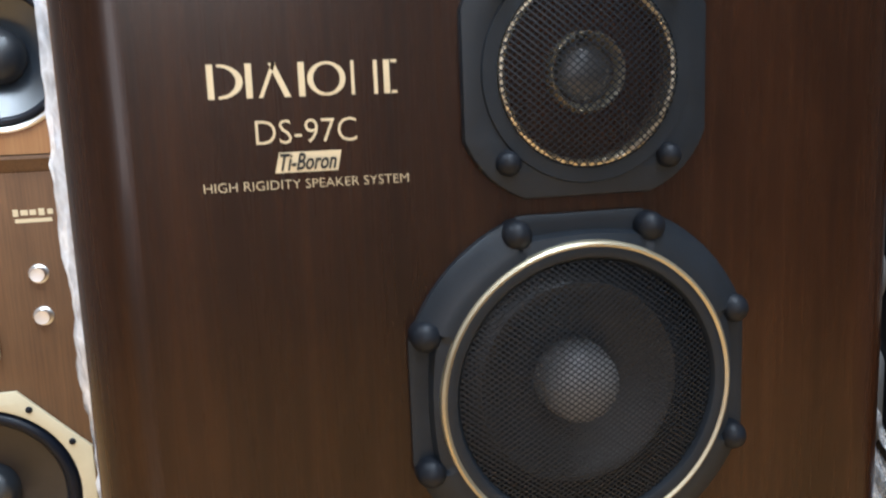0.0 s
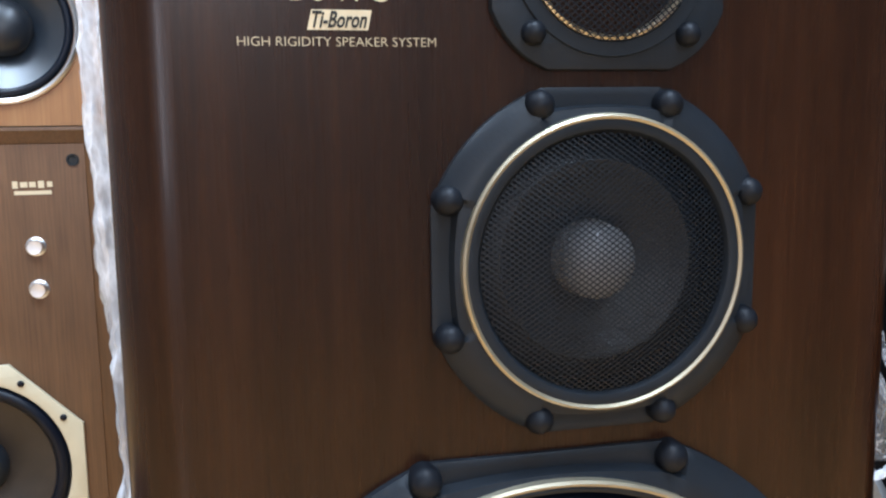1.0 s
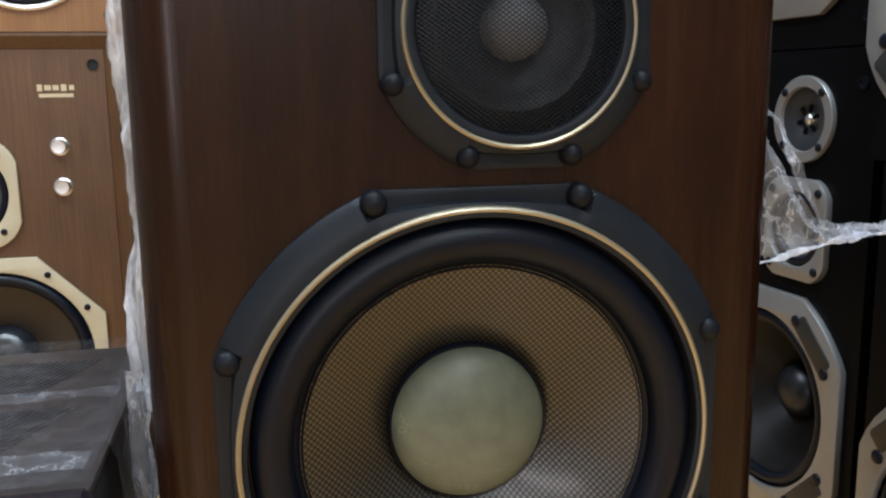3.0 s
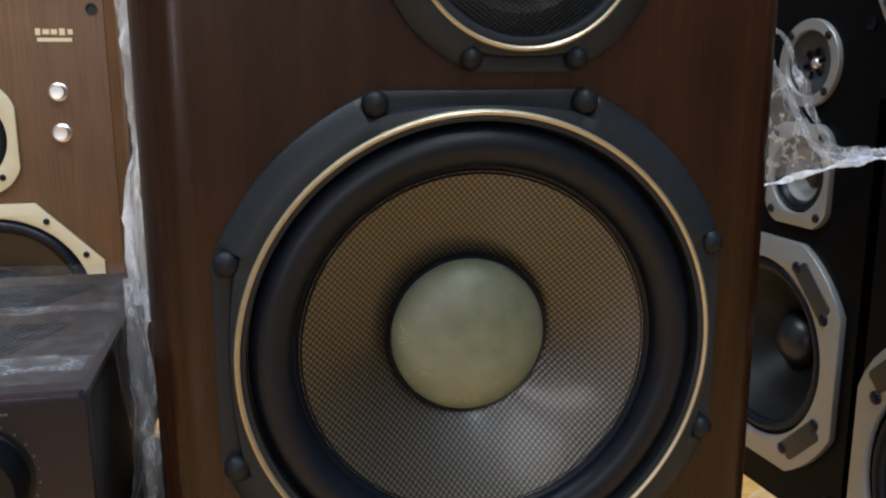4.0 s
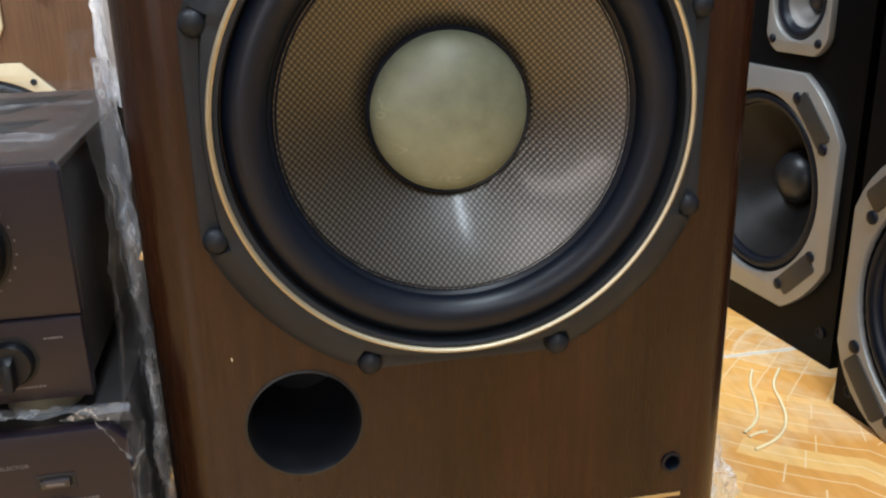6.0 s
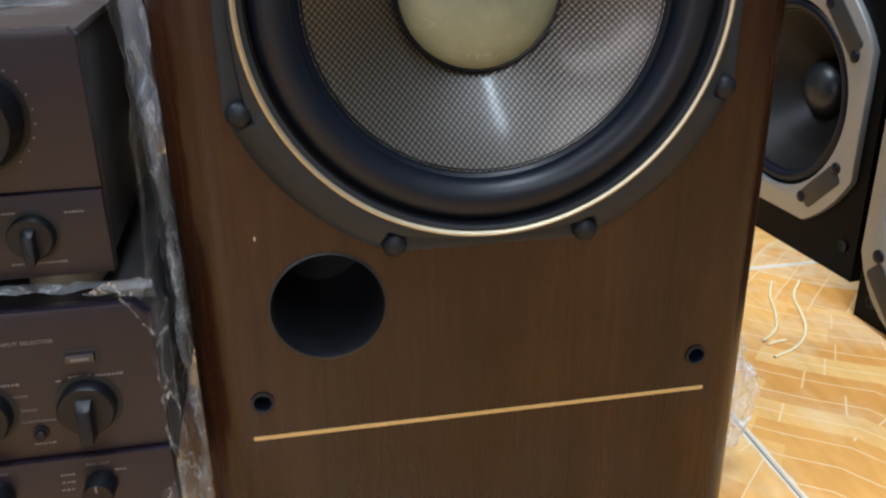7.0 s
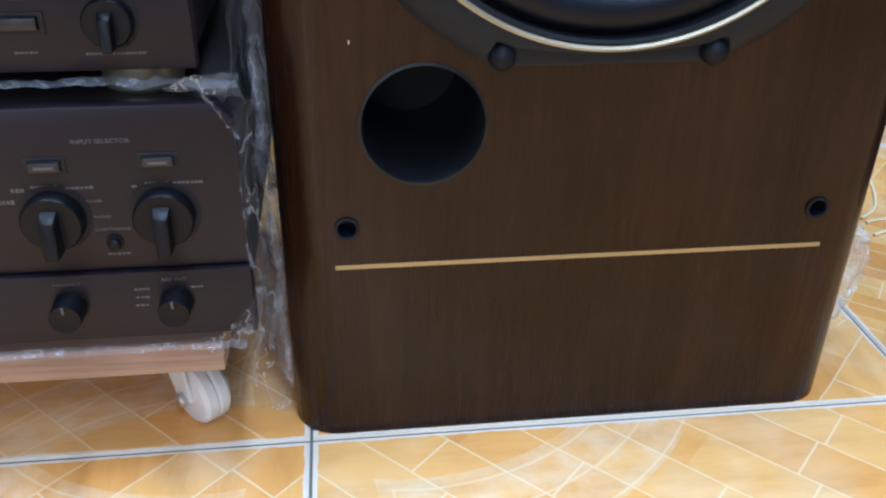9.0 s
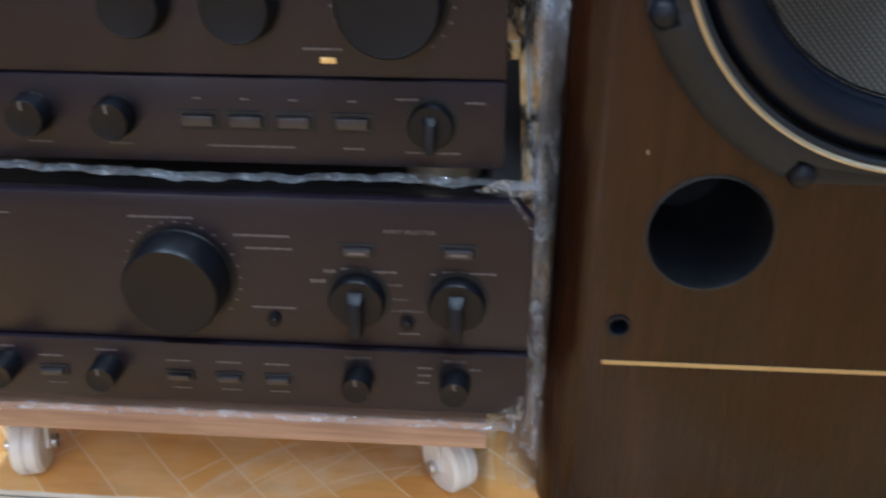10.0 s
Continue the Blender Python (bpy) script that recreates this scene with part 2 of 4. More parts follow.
CONE_BLACK = plain("black_paper_cone", (0.0065, 0.0062, 0.0065), 0.46, vary=0.3, bumpy=0.2, gloss=0.25)
CONE_GREY = plain("grey_paper_cone", (0.16, 0.155, 0.15), 0.5, vary=0.2, bumpy=0.2)
CONE_MOTTLED = plain("mottled_grey_cone", (0.050, 0.052, 0.050), 0.5, vary=0.45, bumpy=0.2)
CONE_BROWN = plain("brown_paper_cone", (0.030, 0.022, 0.016), 0.5, vary=0.3, bumpy=0.3)
CONE_GLOSS = plain("glossy_black_cone", (0.014, 0.018, 0.024), 0.32, vary=0.1, bumpy=0, gloss=1.0)
CAP_GLOSS = plain("glossy_black_cap", (0.012, 0.0145, 0.019), 0.36, vary=0.2)
tn = CONE_GLOSS.node_tree.nodes.new("ShaderNodeTangent")
tn.direction_type, tn.axis = "RADIAL", "Y"
CONE_GLOSS.node_tree.links.new(tn.outputs[0], CONE_GLOSS.node_tree.nodes["Principled BSDF"].inputs["Tangent"])
CONE_GLOSS.node_tree.nodes["Principled BSDF"].inputs["Anisotropic"].default_value = 0.85
CAP_DARK = plain("dark_cap", (0.20, 0.205, 0.215), 0.36, vary=0.25, bumpy=0.15)
def scuffed(m, amount):
    """Adds faint pale scuff lines to a plain material."""
    nt = m.node_tree
    b = nt.nodes["Principled BSDF"]
    old = b.inputs["Base Color"].links[0].from_socket
    n = noise_tex(nt, 26, 2, (1, 1, 2.2))
    line = ramp(nt, n.outputs["Fac"], [(0.485, (0, 0, 0)), (0.5, (1, 1, 1)), (0.515, (0, 0, 0))])
    patch = ramp(nt, noise_tex(nt, 17, 2).outputs["Fac"], [(0.52, (0, 0, 0)), (0.66, (1, 1, 1))])
    fac = math_node(nt, "MULTIPLY", math_node(nt, "MULTIPLY", line, patch), amount)
    nt.links.new(mix_colour(nt, fac, old, (0.62, 0.60, 0.48)), b.inputs["Base Color"])
    return m


CAP_PALE = plain("pale_green_cap", (0.140, 0.158, 0.112), 0.40, vary=0.34, scale=70, bumpy=0.02)
SCREW = plain("screw_cap_black", (0.0070, 0.0085, 0.0120), 0.46, bumpy=0.06, gloss=0.18)
GOLD = plain("gold_anodised", (0.43, 0.385, 0.28), 0.44, 0.85, vary=0.12)
BRASS = plain("dull_brass", (0.56, 0.50, 0.38), 0.28, 0.9, vary=0.2)
GOLD_PRINT = plain("gold_print", (0.62, 0.52, 0.34), 0.38, 0.35, vary=0.08)
GOLD_LINE = plain("gold_line", (0.42, 0.29, 0.12), 0.4, 0.2, vary=0.08)
CREAM = plain("cream_frame", (0.56, 0.49, 0.335), 0.45, vary=0.07)
SILVER = plain("cast_silver", (0.30, 0.30, 0.295), 0.40, 0.55, vary=0.08, bumpy=0.1)
CHROME = plain("chrome", (0.80, 0.80, 0.80), 0.34, 1.0, vary=0.04, bumpy=0.0)
RECESS = plain("grey_recess", (0.030, 0.030, 0.030), 0.45, 0.3)
STEEL = plain("steel", (0.55, 0.55, 0.56), 0.3, 0.9)
WIRE = plain("grille_wire", (0.0065, 0.0095, 0.0140), 0.42, 0.1, gloss=0.3)
DOME = plain("metal_dome", (0.085, 0.085, 0.088), 0.38, 0.6)
DARK = plain("dark_void", (0.006, 0.006, 0.006), 0.7)
AMP = brushed("bronze_brown_panel", (0.0112, 0.0080, 0.0132), 0.34, 0.10)
AMP_TOP = plain("brown_steel_lid", (0.046, 0.037, 0.034), 0.34, 0.2, vary=0.12)
AMP_SIDE = plain("black_steel_case", (0.016, 0.015, 0.015), 0.45)
KNOB = plain("knob_brown", (0.0034, 0.0038, 0.0056), 0.40, 0.0, gloss=0.22)
BUTTON = plain("grey_button", (0.024, 0.0215, 0.025), 0.36, 0.1)
PRINT = plain("grey_print", (0.100, 0.091, 0.094), 0.5)
AMBER = plain("amber_plate", (0.75, 0.50, 0.18), 0.4)
NYLON = plain("white_nylon", (0.74, 0.73, 0.70), 0.35, vary=0.08)
scuffed(CAP_PALE, 0.18)
PORT = plain("grey_port_tube", (0.0068, 0.0078, 0.0105), 0.42, vary=0.3, gloss=0.35)
WEAVE = weave_material()
MILKY = film_material("milky_film", 0.22, milk=0.85, lines=0.6)
# Near-opaque dark sheet: its colour stands for the shade in the gap.
GAP_SHADE = film_material("gap_shade_film", 0.97, milk=0.025, lines=0.02)
DENSE = film_material("dense_film", 0.90, 0.6, milk=1.0, lines=0.3, back=0.12)
RAG = film_material("folded_film", 0.24, 0.7, milk=1.0, lines=0.34)
TUFT = film_material("bunched_film", 0.50, 0.8, milk=1.0, lines=0.40)
# Lower stretch of the clear wrap, greyed: the gap's shade is in its tint.
SHADED = film_material("shaded_film", 0.50, milk=0.60, lines=0.35, back=0.15)
VEIL = film_material("veil_film", 0.14, milk=0.75, lines=0.34)
# Clear wrap tinted grey, with the shade between the amplifiers put into its colour.
GREY = film_material("gap_grey_film", 0.42, 0.9, milk=0.26, lines=0.25, back=0.2)
FINE = film_material("thin_film", 0.06, lines=0.4)
SKIN = film_material("tight_film", 0.05, 0.10, lines=0.06)
TILE = tile_material()
GROUT = plain("grey_grout", (0.16, 0.155, 0.16), 0.85, vary=0.45, scale=90, bumpy=0.4)
# Paler copy of the plaster, so the veneer reflects a brighter unseen wall.
WHITE_WALL = plain("bright_bounce_plaster", (0.42, 0.42, 0.42), 0.8, vary=0.05, scale=12)
# Darker copy of the plaster: keeps the veneer's reflection of this unseen wall low.
DIM_WALL = plain("low_bounce_plaster", (0.10, 0.098, 0.095), 0.8, vary=0.08, scale=12)
PLASTER = plain("grey_plaster", (0.30, 0.30, 0.30), 0.8, vary=0.05, scale=12)
CEIL = plain("ceiling_paint", (0.80, 0.80, 0.79), 0.85, vary=0.04, scale=12)


# ---- mesh helpers ----
def finish(bm, name, smooth=True, angle=38):
    bmesh.ops.recalc_face_normals(bm, faces=bm.faces)
    me = bpy.data.meshes.new(name)
    if smooth:
        for f in bm.faces:
            f.smooth = True
        for e in bm.edges:
            if len(e.link_faces) == 2 and e.calc_face_angle(0) > radians(angle):
                e.smooth = False
    bm.to_mesh(me)
    bm.free()
    return me


def thing(name, label, category, m=None, group="", kind=""):
    ob = tagged(new(name), label, category, group, kind)
    ob.empty_display_size = 0.05
    if m is not None:
        ob.matrix_world = m
    return ob


def part(name, bm, material, parent, label="", at=None, kind=""):
    me = bm if isinstance(bm, bpy.types.Mesh) else finish(bm, name)
    if not me.materials:
        me.materials.append(material)
    ob = new(name, me)
    ob.parent = parent
    if at is not None:
        ob.matrix_basis = at
    return tagged(ob, label, kind=kind)


def box(x0, x1, y0, y1, z0, z1, bevel=0.0, seg=2):
    bm = bmesh.new()
    bmesh.ops.create_cube(bm, size=1, matrix=Matrix.LocRotScale(((x0 + x1) / 2, (y0 + y1) / 2, (z0 + z1) / 2), None, (x1 - x0, y1 - y0, z1 - z0)))
    if bevel:
        bmesh.ops.bevel(bm, geom=bm.edges[:], offset=bevel, segments=seg, profile=0.5, affect="EDGES")
    return bm


def lathe(profile, seg=64, cx=0.0, cz=0.0, bm=None):
    """Turns (radius, y) round an axis along y; y grows into the cabinet."""
    bm = bm or bmesh.new()
    rings = []
    for r, y in profile:
        if r < 1e-6:
            rings.append([bm.verts.new((cx, y, cz))])
        else:
            rings.append([bm.verts.new((cx + r * math.cos(2 * math.pi * i / seg), y, cz + r * math.sin(2 * math.pi * i / seg))) for i in range(seg)])
    for a, b in zip(rings, rings[1:]):
        for i in range(seg):
            j = (i + 1) % seg
            if len(a) == 1 and len(b) == 1:
                continue
            if len(a) == 1:
                bm.faces.new((a[0], b[i], b[j]))
            elif len(b) == 1:
                bm.faces.new((a[i], a[j], b[0]))
            else:
                bm.faces.new((a[i], a[j], b[j], b[i]))
    return bm


def arc(cr, cy, radius, a0, a1, n):
    """Points of a circle in a lathe profile, angles in degrees."""
    return [(cr + radius * math.cos(radians(a0 + (a1 - a0) * i / n)), cy + radius * math.sin(radians(a0 + (a1 - a0) * i / n))) for i in range(n + 1)]


def circle(cx, cz, r, n=48):
    return [(cx + r * math.cos(2 * math.pi * i / n), cz + r * math.sin(2 * math.pi * i / n)) for i in range(n)]


def plate(loops, y0, y1, bevel=0.0, name="plate"):
    """A flat plate in the xz plane between y0 (front) and y1, outlined by the first loop, with the others as holes."""
    cu = bpy.data.curves.new(name, "CURVE")
    cu.dimensions, cu.fill_mode = "2D", "BOTH"
    cu.extrude, cu.bevel_depth, cu.bevel_resolution = (y1 - y0) / 2 - bevel, bevel, 1
    for loop in loops:
        sp = cu.splines.new("POLY")
        sp.points.add(len(loop) - 1)
        for p, (x, z) in zip(sp.points, loop):
            p.co = (x, z, 0, 1)
        sp.use_cyclic_u = True
    tmp = bpy.data.objects.new(name, cu)
    me = bpy.data.meshes.new_from_object(tmp)
    bpy.data.objects.remove(tmp)
    bm = bmesh.new()
    bm.from_mesh(me)
    bpy.data.meshes.remove(me)
    for v in bm.verts:
        x, z, d = v.co
        v.co = (x, (y0 + y1) / 2 - d, z)
    bmesh.ops.remove_doubles(bm, verts=bm.verts, dist=1e-6)
    return bm


def writing(text, x0, x1, z0, z1, y, shear=0.0, thin=0.0):
    """Raised print in Blender's own font, stretched to the box x0..x1, z0..z1, on the plane y."""
    cu = bpy.data.curves.new("print", "FONT")
    cu.body, cu.extrude, cu.shear, cu.resolution_u, cu.offset = text, 0.0, shear, 3, -thin
    tmp = bpy.data.objects.new("print", cu)
    me = bpy.data.meshes.new_from_object(tmp)
    bpy.data.objects.remove(tmp)
    bm = bmesh.new()
    bm.from_mesh(me)
    bpy.data.meshes.remove(me)
    xs, zs = [v.co.x for v in bm.verts], [v.co.y for v in bm.verts]
    for v in bm.verts:
        v.co = (x0 + (v.co.x - min(xs)) / (max(xs) - min(xs)) * (x1 - x0), y, z0 + (v.co.y - min(zs)) / (max(zs) - min(zs)) * (z1 - z0))
    g = bmesh.ops.extrude_face_region(bm, geom=bm.faces[:])
    bmesh.ops.translate(bm, vec=(0, -0.0003, 0), verts=[e for e in g["geom"] if isinstance(e, bmesh.types.BMVert)])
    return bm


def bars(spots, y, thick=0.0004, words=0.0):
    """Flat printed bars (x, z, width, height) joined into one mesh; words breaks long ones into short strokes of uneven length."""
    bm = bmesh.new()
    if words:
        strokes = []
        for n, (x, z, w, h) in enumerate(spots):
            count = max(1, int(w / words))
            step = w / count
            for k in range(count):
                wide = step * (0.62 + 0.22 * ((n * 5 + k * 3) % 4) / 3)
                strokes.append((x - w / 2 + step * (k + 0.5), z, wide, h * (0.80 if (n + k) % 3 else 1.05)))
        spots = strokes
    for x, z, w, h in spots:
        bmesh.ops.create_cube(bm, size=1, matrix=Matrix.LocRotScale((x, y - thick / 2, z), None, (w, thick, h)))
    return bm


def screw_dome(r, h):
    return lathe([(r, 0.004), (r, -h * 0.35)] + [(r * math.cos(radians(a)), -h * 0.35 - h * 0.65 * math.sin(radians(a))) for a in (20, 40, 60, 78)] + [(0, -h)], 20)


def wire_mesh(radius, pitch, wire, bulge, y, slope):
    """Two crossing sets of wires over a shallow dome, trimmed to a disc."""
    bm = bmesh.new()
    for sign in (1, -1):
        d = Vector((math.cos(radians(slope)), 0, sign * math.sin(radians(slope))))
        n = Vector((-d.z, 0, d.x))
        k = int(radius / pitch)
        for i in range(-k, k + 1):
            off = i * pitch
            half = math.sqrt(max(radius * radius - off * off, 0))
            if half < pitch:
                continue
            steps = max(4, int(half * 2 / 0.008))
            last = None
            for s in range(steps + 1):
                c = n * off + d * (-half + 2 * half * s / steps)
                c.y = y - bulge * (1 - (c.x * c.x + c.z * c.z) / radius ** 2)
                ring = [bm.verts.new(c + n * (wire * a) + Vector((0, wire * b, 0))) for a, b in ((-1, 0.6), (-1, -0.6), (1, -0.6), (1, 0.6))]
                if last:
                    for q in range(4):
                        bm.faces.new((last[q], last[(q + 1) % 4], ring[(q + 1) % 4], ring[q]))
                last = ring
    return bm


def lobed_frame(flat, outer, inner, high, low, seg=240):
    """A driver's frame: a disc cut by four flats, with raised, sloping lobes on the diagonals and lower lands at the flats."""
    bm = bmesh.new()
    rows = []
    for i in range(seg):
        a = 2 * math.pi * i / seg
        c, s = abs(math.cos(a)), abs(math.sin(a))
        ro = min(outer, flat / max(c, s))
        off = abs(((math.degrees(a)) % 90) - 45)
        lift = min(1, max(0, (20.8 - off) / 1.2))
        dip = low + (high - low) * 0.80
        ri = inner
        row = []
        for f, h in ((0.0, 0.0), (0.0, -high), (0.10, -high * 1.06), (0.40, -(dip + (high * 1.02 - dip) * lift)), (0.50, -(dip * 0.94 + (high * 0.98 - dip * 0.94) * lift)), (0.57, -(low + (high * 0.93 - low) * lift)),
                     (0.80, -(low + (high * 0.70 - low) * lift)), (0.93, -(low + (high * 0.50 - low) * lift)), (1.0, -(low * 0.8 + (high * 0.34 - low * 0.8) * lift)), (1.0, 0.0)):
            r = ri + (ro - ri) * f
            row.append(bm.verts.new((r * math.cos(a), h, r * math.sin(a))))
        rows.append(row)
    for i in range(seg):
        p, q = rows[i], rows[(i + 1) % seg]
        for j in range(len(p) - 1):
            bm.faces.new((p[j], p[j + 1], q[j + 1], q[j]))
    return bm


def octagon(w, h, cut, cx=0.0, cz=0.0, bow=0.0):
    """Outline of a rectangle w x h with cut corners, the cuts bowed outwards."""
    pts = []
    for sx, sz, flip in ((1, 1, 0), (-1, 1, 1), (-1, -1, 0), (1, -1, 1)):
        a, b = Vector((sx * w, sz * (h - cut))), Vector((sx * (w - cut), sz * h))
        if flip:
            a, b = b, a
        out = Vector((sx, sz)).normalized()
        for i in range(7):
            t = i / 6
            p = a.lerp(b, t) + out * bow * 4 * t * (1 - t)
            pts.append((cx + p.x, cz + p.y))
    return pts


# ---- setting ----
X0, X1, Y0, Y1, TOP = -2.70, 1.80, -3.005, 1.995, 2.75


def structure(name, bm, material, label, category):
    me = finish(bm, name)
    me.materials.append(material)
    return tagged(new(name, me), label, category, kind="structure")


floor = structure("floor", box(X0, X1, Y0, Y1, -0.06, -0.0022), GROUT, "tan glazed ceramic tile floor with grey grout", "floor")
structure("ceiling", box(X0, X1, Y0, Y1, TOP, TOP + 0.1), CEIL, "plain white painted ceiling of the shop", "ceiling")
structure("wall_north", box(X0 - 0.1, X1 + 0.1, Y1, Y1 + 0.1, -0.06, TOP + 0.1), PLASTER, "plain grey wall behind the stacked loudspeakers", "wall")
structure("wall_west", box(X0 - 0.1, X0, Y0, Y1, -0.06, TOP + 0.1), PLASTER, "plain grey side wall of the shop", "wall")
structure("wall_east", box(X1, X1 + 0.1, Y0, Y1, -0.06, TOP + 0.1), DIM_WALL, "plain unseen wall behind black loudspeakers, darkened to reflect less", "wall")
# The window is an added, unseen opening that holds the fill lamp.
DOOR, WINDOW = (-1.80, -1.20, 2.10), (-1.00, 0.10, 1.25, 2.25)
south = plate([[(X0 - 0.1, -0.06), (DOOR[0], -0.06), (DOOR[0], DOOR[2]), (DOOR[1], DOOR[2]), (DOOR[1], -0.06), (X1 + 0.1, -0.06), (X1 + 0.1, TOP + 0.1), (X0 - 0.1, TOP + 0.1)],
               [(WINDOW[0], WINDOW[2]), (WINDOW[1], WINDOW[2]), (WINDOW[1], WINDOW[3]), (WINDOW[0], WINDOW[3])]], Y0 - 0.1, Y0)
structure("wall_south", south, WHITE_WALL, "plain wall paled to reflect more, with an open doorway and an added window", "wall")
wx0, wx1, wz0, wz1 = WINDOW
structure("window_1", plate([[(wx0, wz0), (wx1, wz0), (wx1, wz1), (wx0, wz1)], [(wx0 + 0.04, wz0 + 0.04), (wx1 - 0.04, wz0 + 0.04), (wx1 - 0.04, wz1 - 0.04), (wx0 + 0.04, wz1 - 0.04)]], Y0 - 0.07, Y0 - 0.03), CEIL, "plain white frame of an added, unseen window", "window")


# ---- main loudspeaker ----
HALF, DEEP, TALL, RND = 0.2145, 0.36, 1.00, 0.034
WZ, MX, MZ, TX, TZ = 0.4588, 0.0266, 0.7272, 0.0302, 0.8816
PX, PZ, PR = -0.114, 0.2505, 0.0405

speaker = thing("loudspeaker", "dark walnut three-way floor loudspeaker with exposed drivers and gold lettering", "loudspeaker")
FX = HALF - RND
CX = 0.0028
baffle = plate([[(CX - FX, 0), (CX + FX, 0), (CX + FX, TALL), (CX - FX, TALL)], circle(PX, PZ, PR, 64), circle(0, WZ, 0.150, 64), circle(MX, MZ, 0.068, 48), circle(-0.1655, 0.179, 0.0058, 20), circle(0.166, 0.179, 0.0058, 20)], 0.0, 0.022)
part("front_baffle", baffle, WALNUT, speaker, "dark walnut front panel with a bass port")
shell = bmesh.new()
outline = [(-FX - RND * math.sin(radians(a)), RND - RND * math.cos(radians(a))) for a in range(0, 91, 9)]
outline += [(-HALF, DEEP), (HALF, DEEP)] + [(-x, y) for x, y in reversed(outline)]
low_r = [shell.verts.new((x + CX, y, 0)) for x, y in outline]
top_r = [shell.verts.new((x + CX, y, TALL)) for x, y in outline]
for i in range(len(outline) - 1):
    shell.faces.new((low_r[i], low_r[i + 1], top_r[i + 1], top_r[i]))
shell.faces.new(top_r)
shell.faces.new(low_r)
part("cabinet", shell, WALNUT, speaker, "cabinet with rounded vertical edges")

tube = part("port", lathe([(PR + 0.0012, -0.0006), (PR - 0.0008, -0.0012), (PR - 0.002, 0.002), (PR - 0.002, 0.13), (0, 0.13)], 64, PX, PZ), PORT, speaker, "round black bass reflex port")

woofer = part("woofer", lobed_frame(0.1698, 0.1824, 0.1515, 0.0140, 0.0040), SATIN, speaker, "large bass driver in a lobed black frame", pose(0, 0, WZ))
part("trim_ring", lathe([(0.1544, -0.012), (0.1551, -0.0156), (0.1567, -0.0166), (0.1583, -0.0156), (0.1589, -0.012)], 128), GOLD, woofer, "gold trim ring")
sur = [(0.1545, -0.0145), (0.1528, -0.010), (0.1522, -0.002), (0.1508, 0.0008)] + arc(0.1362, 0.0, 0.0142, 0, -180, 16) + [(0.1206, 0.0012), (0.1188, 0.0034), (0.1164, 0.0014)]
part("surround", lathe(sur, 128), RUBBER, woofer, "black rubber roll surround")
cone = [(0.1185, 0.0022)] + [(0.1185 + (0.050 - 0.1185) * t, 0.0022 + 0.0370 * (0.86 * t + 0.14 * t * t)) for t in [i / 14 for i in range(1, 15)]]
part("cone", lathe(cone, 128), WEAVE, woofer, "woven gold-brown fibre cone")
cap = [(0.0546, 0.0310)] + [(0.0546 * math.cos(radians(a)), 0.0310 - 0.0215 * math.sin(radians(a))) for a in range(6, 90, 7)] + [(0, 0.0095)]
part("dust_cap", lathe(cap, 96), CAP_PALE, woofer, "pale greenish domed centre cap")
part("cap_seam", lathe([(0.0576, 0.0390), (0.0573, 0.0316), (0.0560, 0.0299), (0.0543, 0.0306)], 96), RUBBER, woofer)
bolt_big = finish(screw_dome(0.0085, 0.0108), "screw_cap")
bolt_big.materials.append(SCREW)
for sx, sz in ((0.16, 0.067), (0.067, 0.1622)):
    for a in (1, -1):
        for c in (1, -1):
            part("screw_cap", bolt_big, RUBBER, woofer, at=pose(a * sx, -0.0045, c * sz))

mid = part("midrange", lobed_frame(0.0878, 0.0930, 0.068, 0.0120, 0.0036), SATIN, speaker, "midrange driver in a lobed black frame behind mesh", pose(MX, 0, MZ))
part("trim_ring", lathe([(0.0718, -0.010), (0.0722, -0.0138), (0.0735, -0.0148), (0.0748, -0.0138), (0.0754, -0.010)], 96), GOLD, mid, "gold trim ring")
part("inner_ring", lathe([(0.0722, -0.0132), (0.0702, -0.0138), (0.0672, -0.0128), (0.0656, -0.0100), (0.0650, -0.004), (0.0648, 0.012)], 96), SATIN, mid)
part("cone", lathe([(0.066, 0.010), (0.058, 0.004), (0.052, 0.0008), (0.047, 0.0020), (0.045, 0.0040), (0.034, 0.0080), (0.0212, 0.0125)], 80), CONE_DARK, mid, "dark cone")
part("dust_cap", lathe([(0.0208, 0.0125), (0.0199, 0.0000)] + [(0.0199 * math.cos(radians(a)), 0.0000 - 0.0140 * math.sin(radians(a))) for a in range(8, 90, 9)] + [(0, -0.0140)], 64), CAP_DARK, mid, "grey domed centre cap")
part("grille", wire_mesh(0.0654, 0.00235, 0.00030, 0.009, -0.0105, 36), WIRE, mid, "fine black wire mesh guard")
bolt_mid = finish(screw_dome(0.0074, 0.0115), "screw_cap")
bolt_mid.materials.append(SCREW)
for sx, sz in ((0.080, 0.034), (0.034, 0.0792)):
    for a in (1, -1):
        for c in (1, -1):
            part("screw_cap", bolt_mid, RUBBER, mid, at=pose(a * sx, -0.0035, c * sz))

tweeter = part("tweeter", plate([octagon(0.0595, 0.0570, 0.0275, bow=0.0042), circle(0, 0, 0.0440, 64)], -0.0055, 0.004, 0.0014), SATIN, speaker, "small dome driver on an eight-sided black plate", pose(TX, 0, TZ))
part("step_ring", lathe([(0.0525, -0.0052), (0.0518, -0.0068), (0.0450, -0.0070), (0.0443, -0.003)], 80), SATIN, tweeter)
part("trim_ring", lathe([(0.0446, -0.004), (0.0440, -0.0074), (0.0428, -0.0080), (0.0416, -0.0072), (0.0410, 0.004)], 80), BRASS, tweeter, "thin dull brass ring")
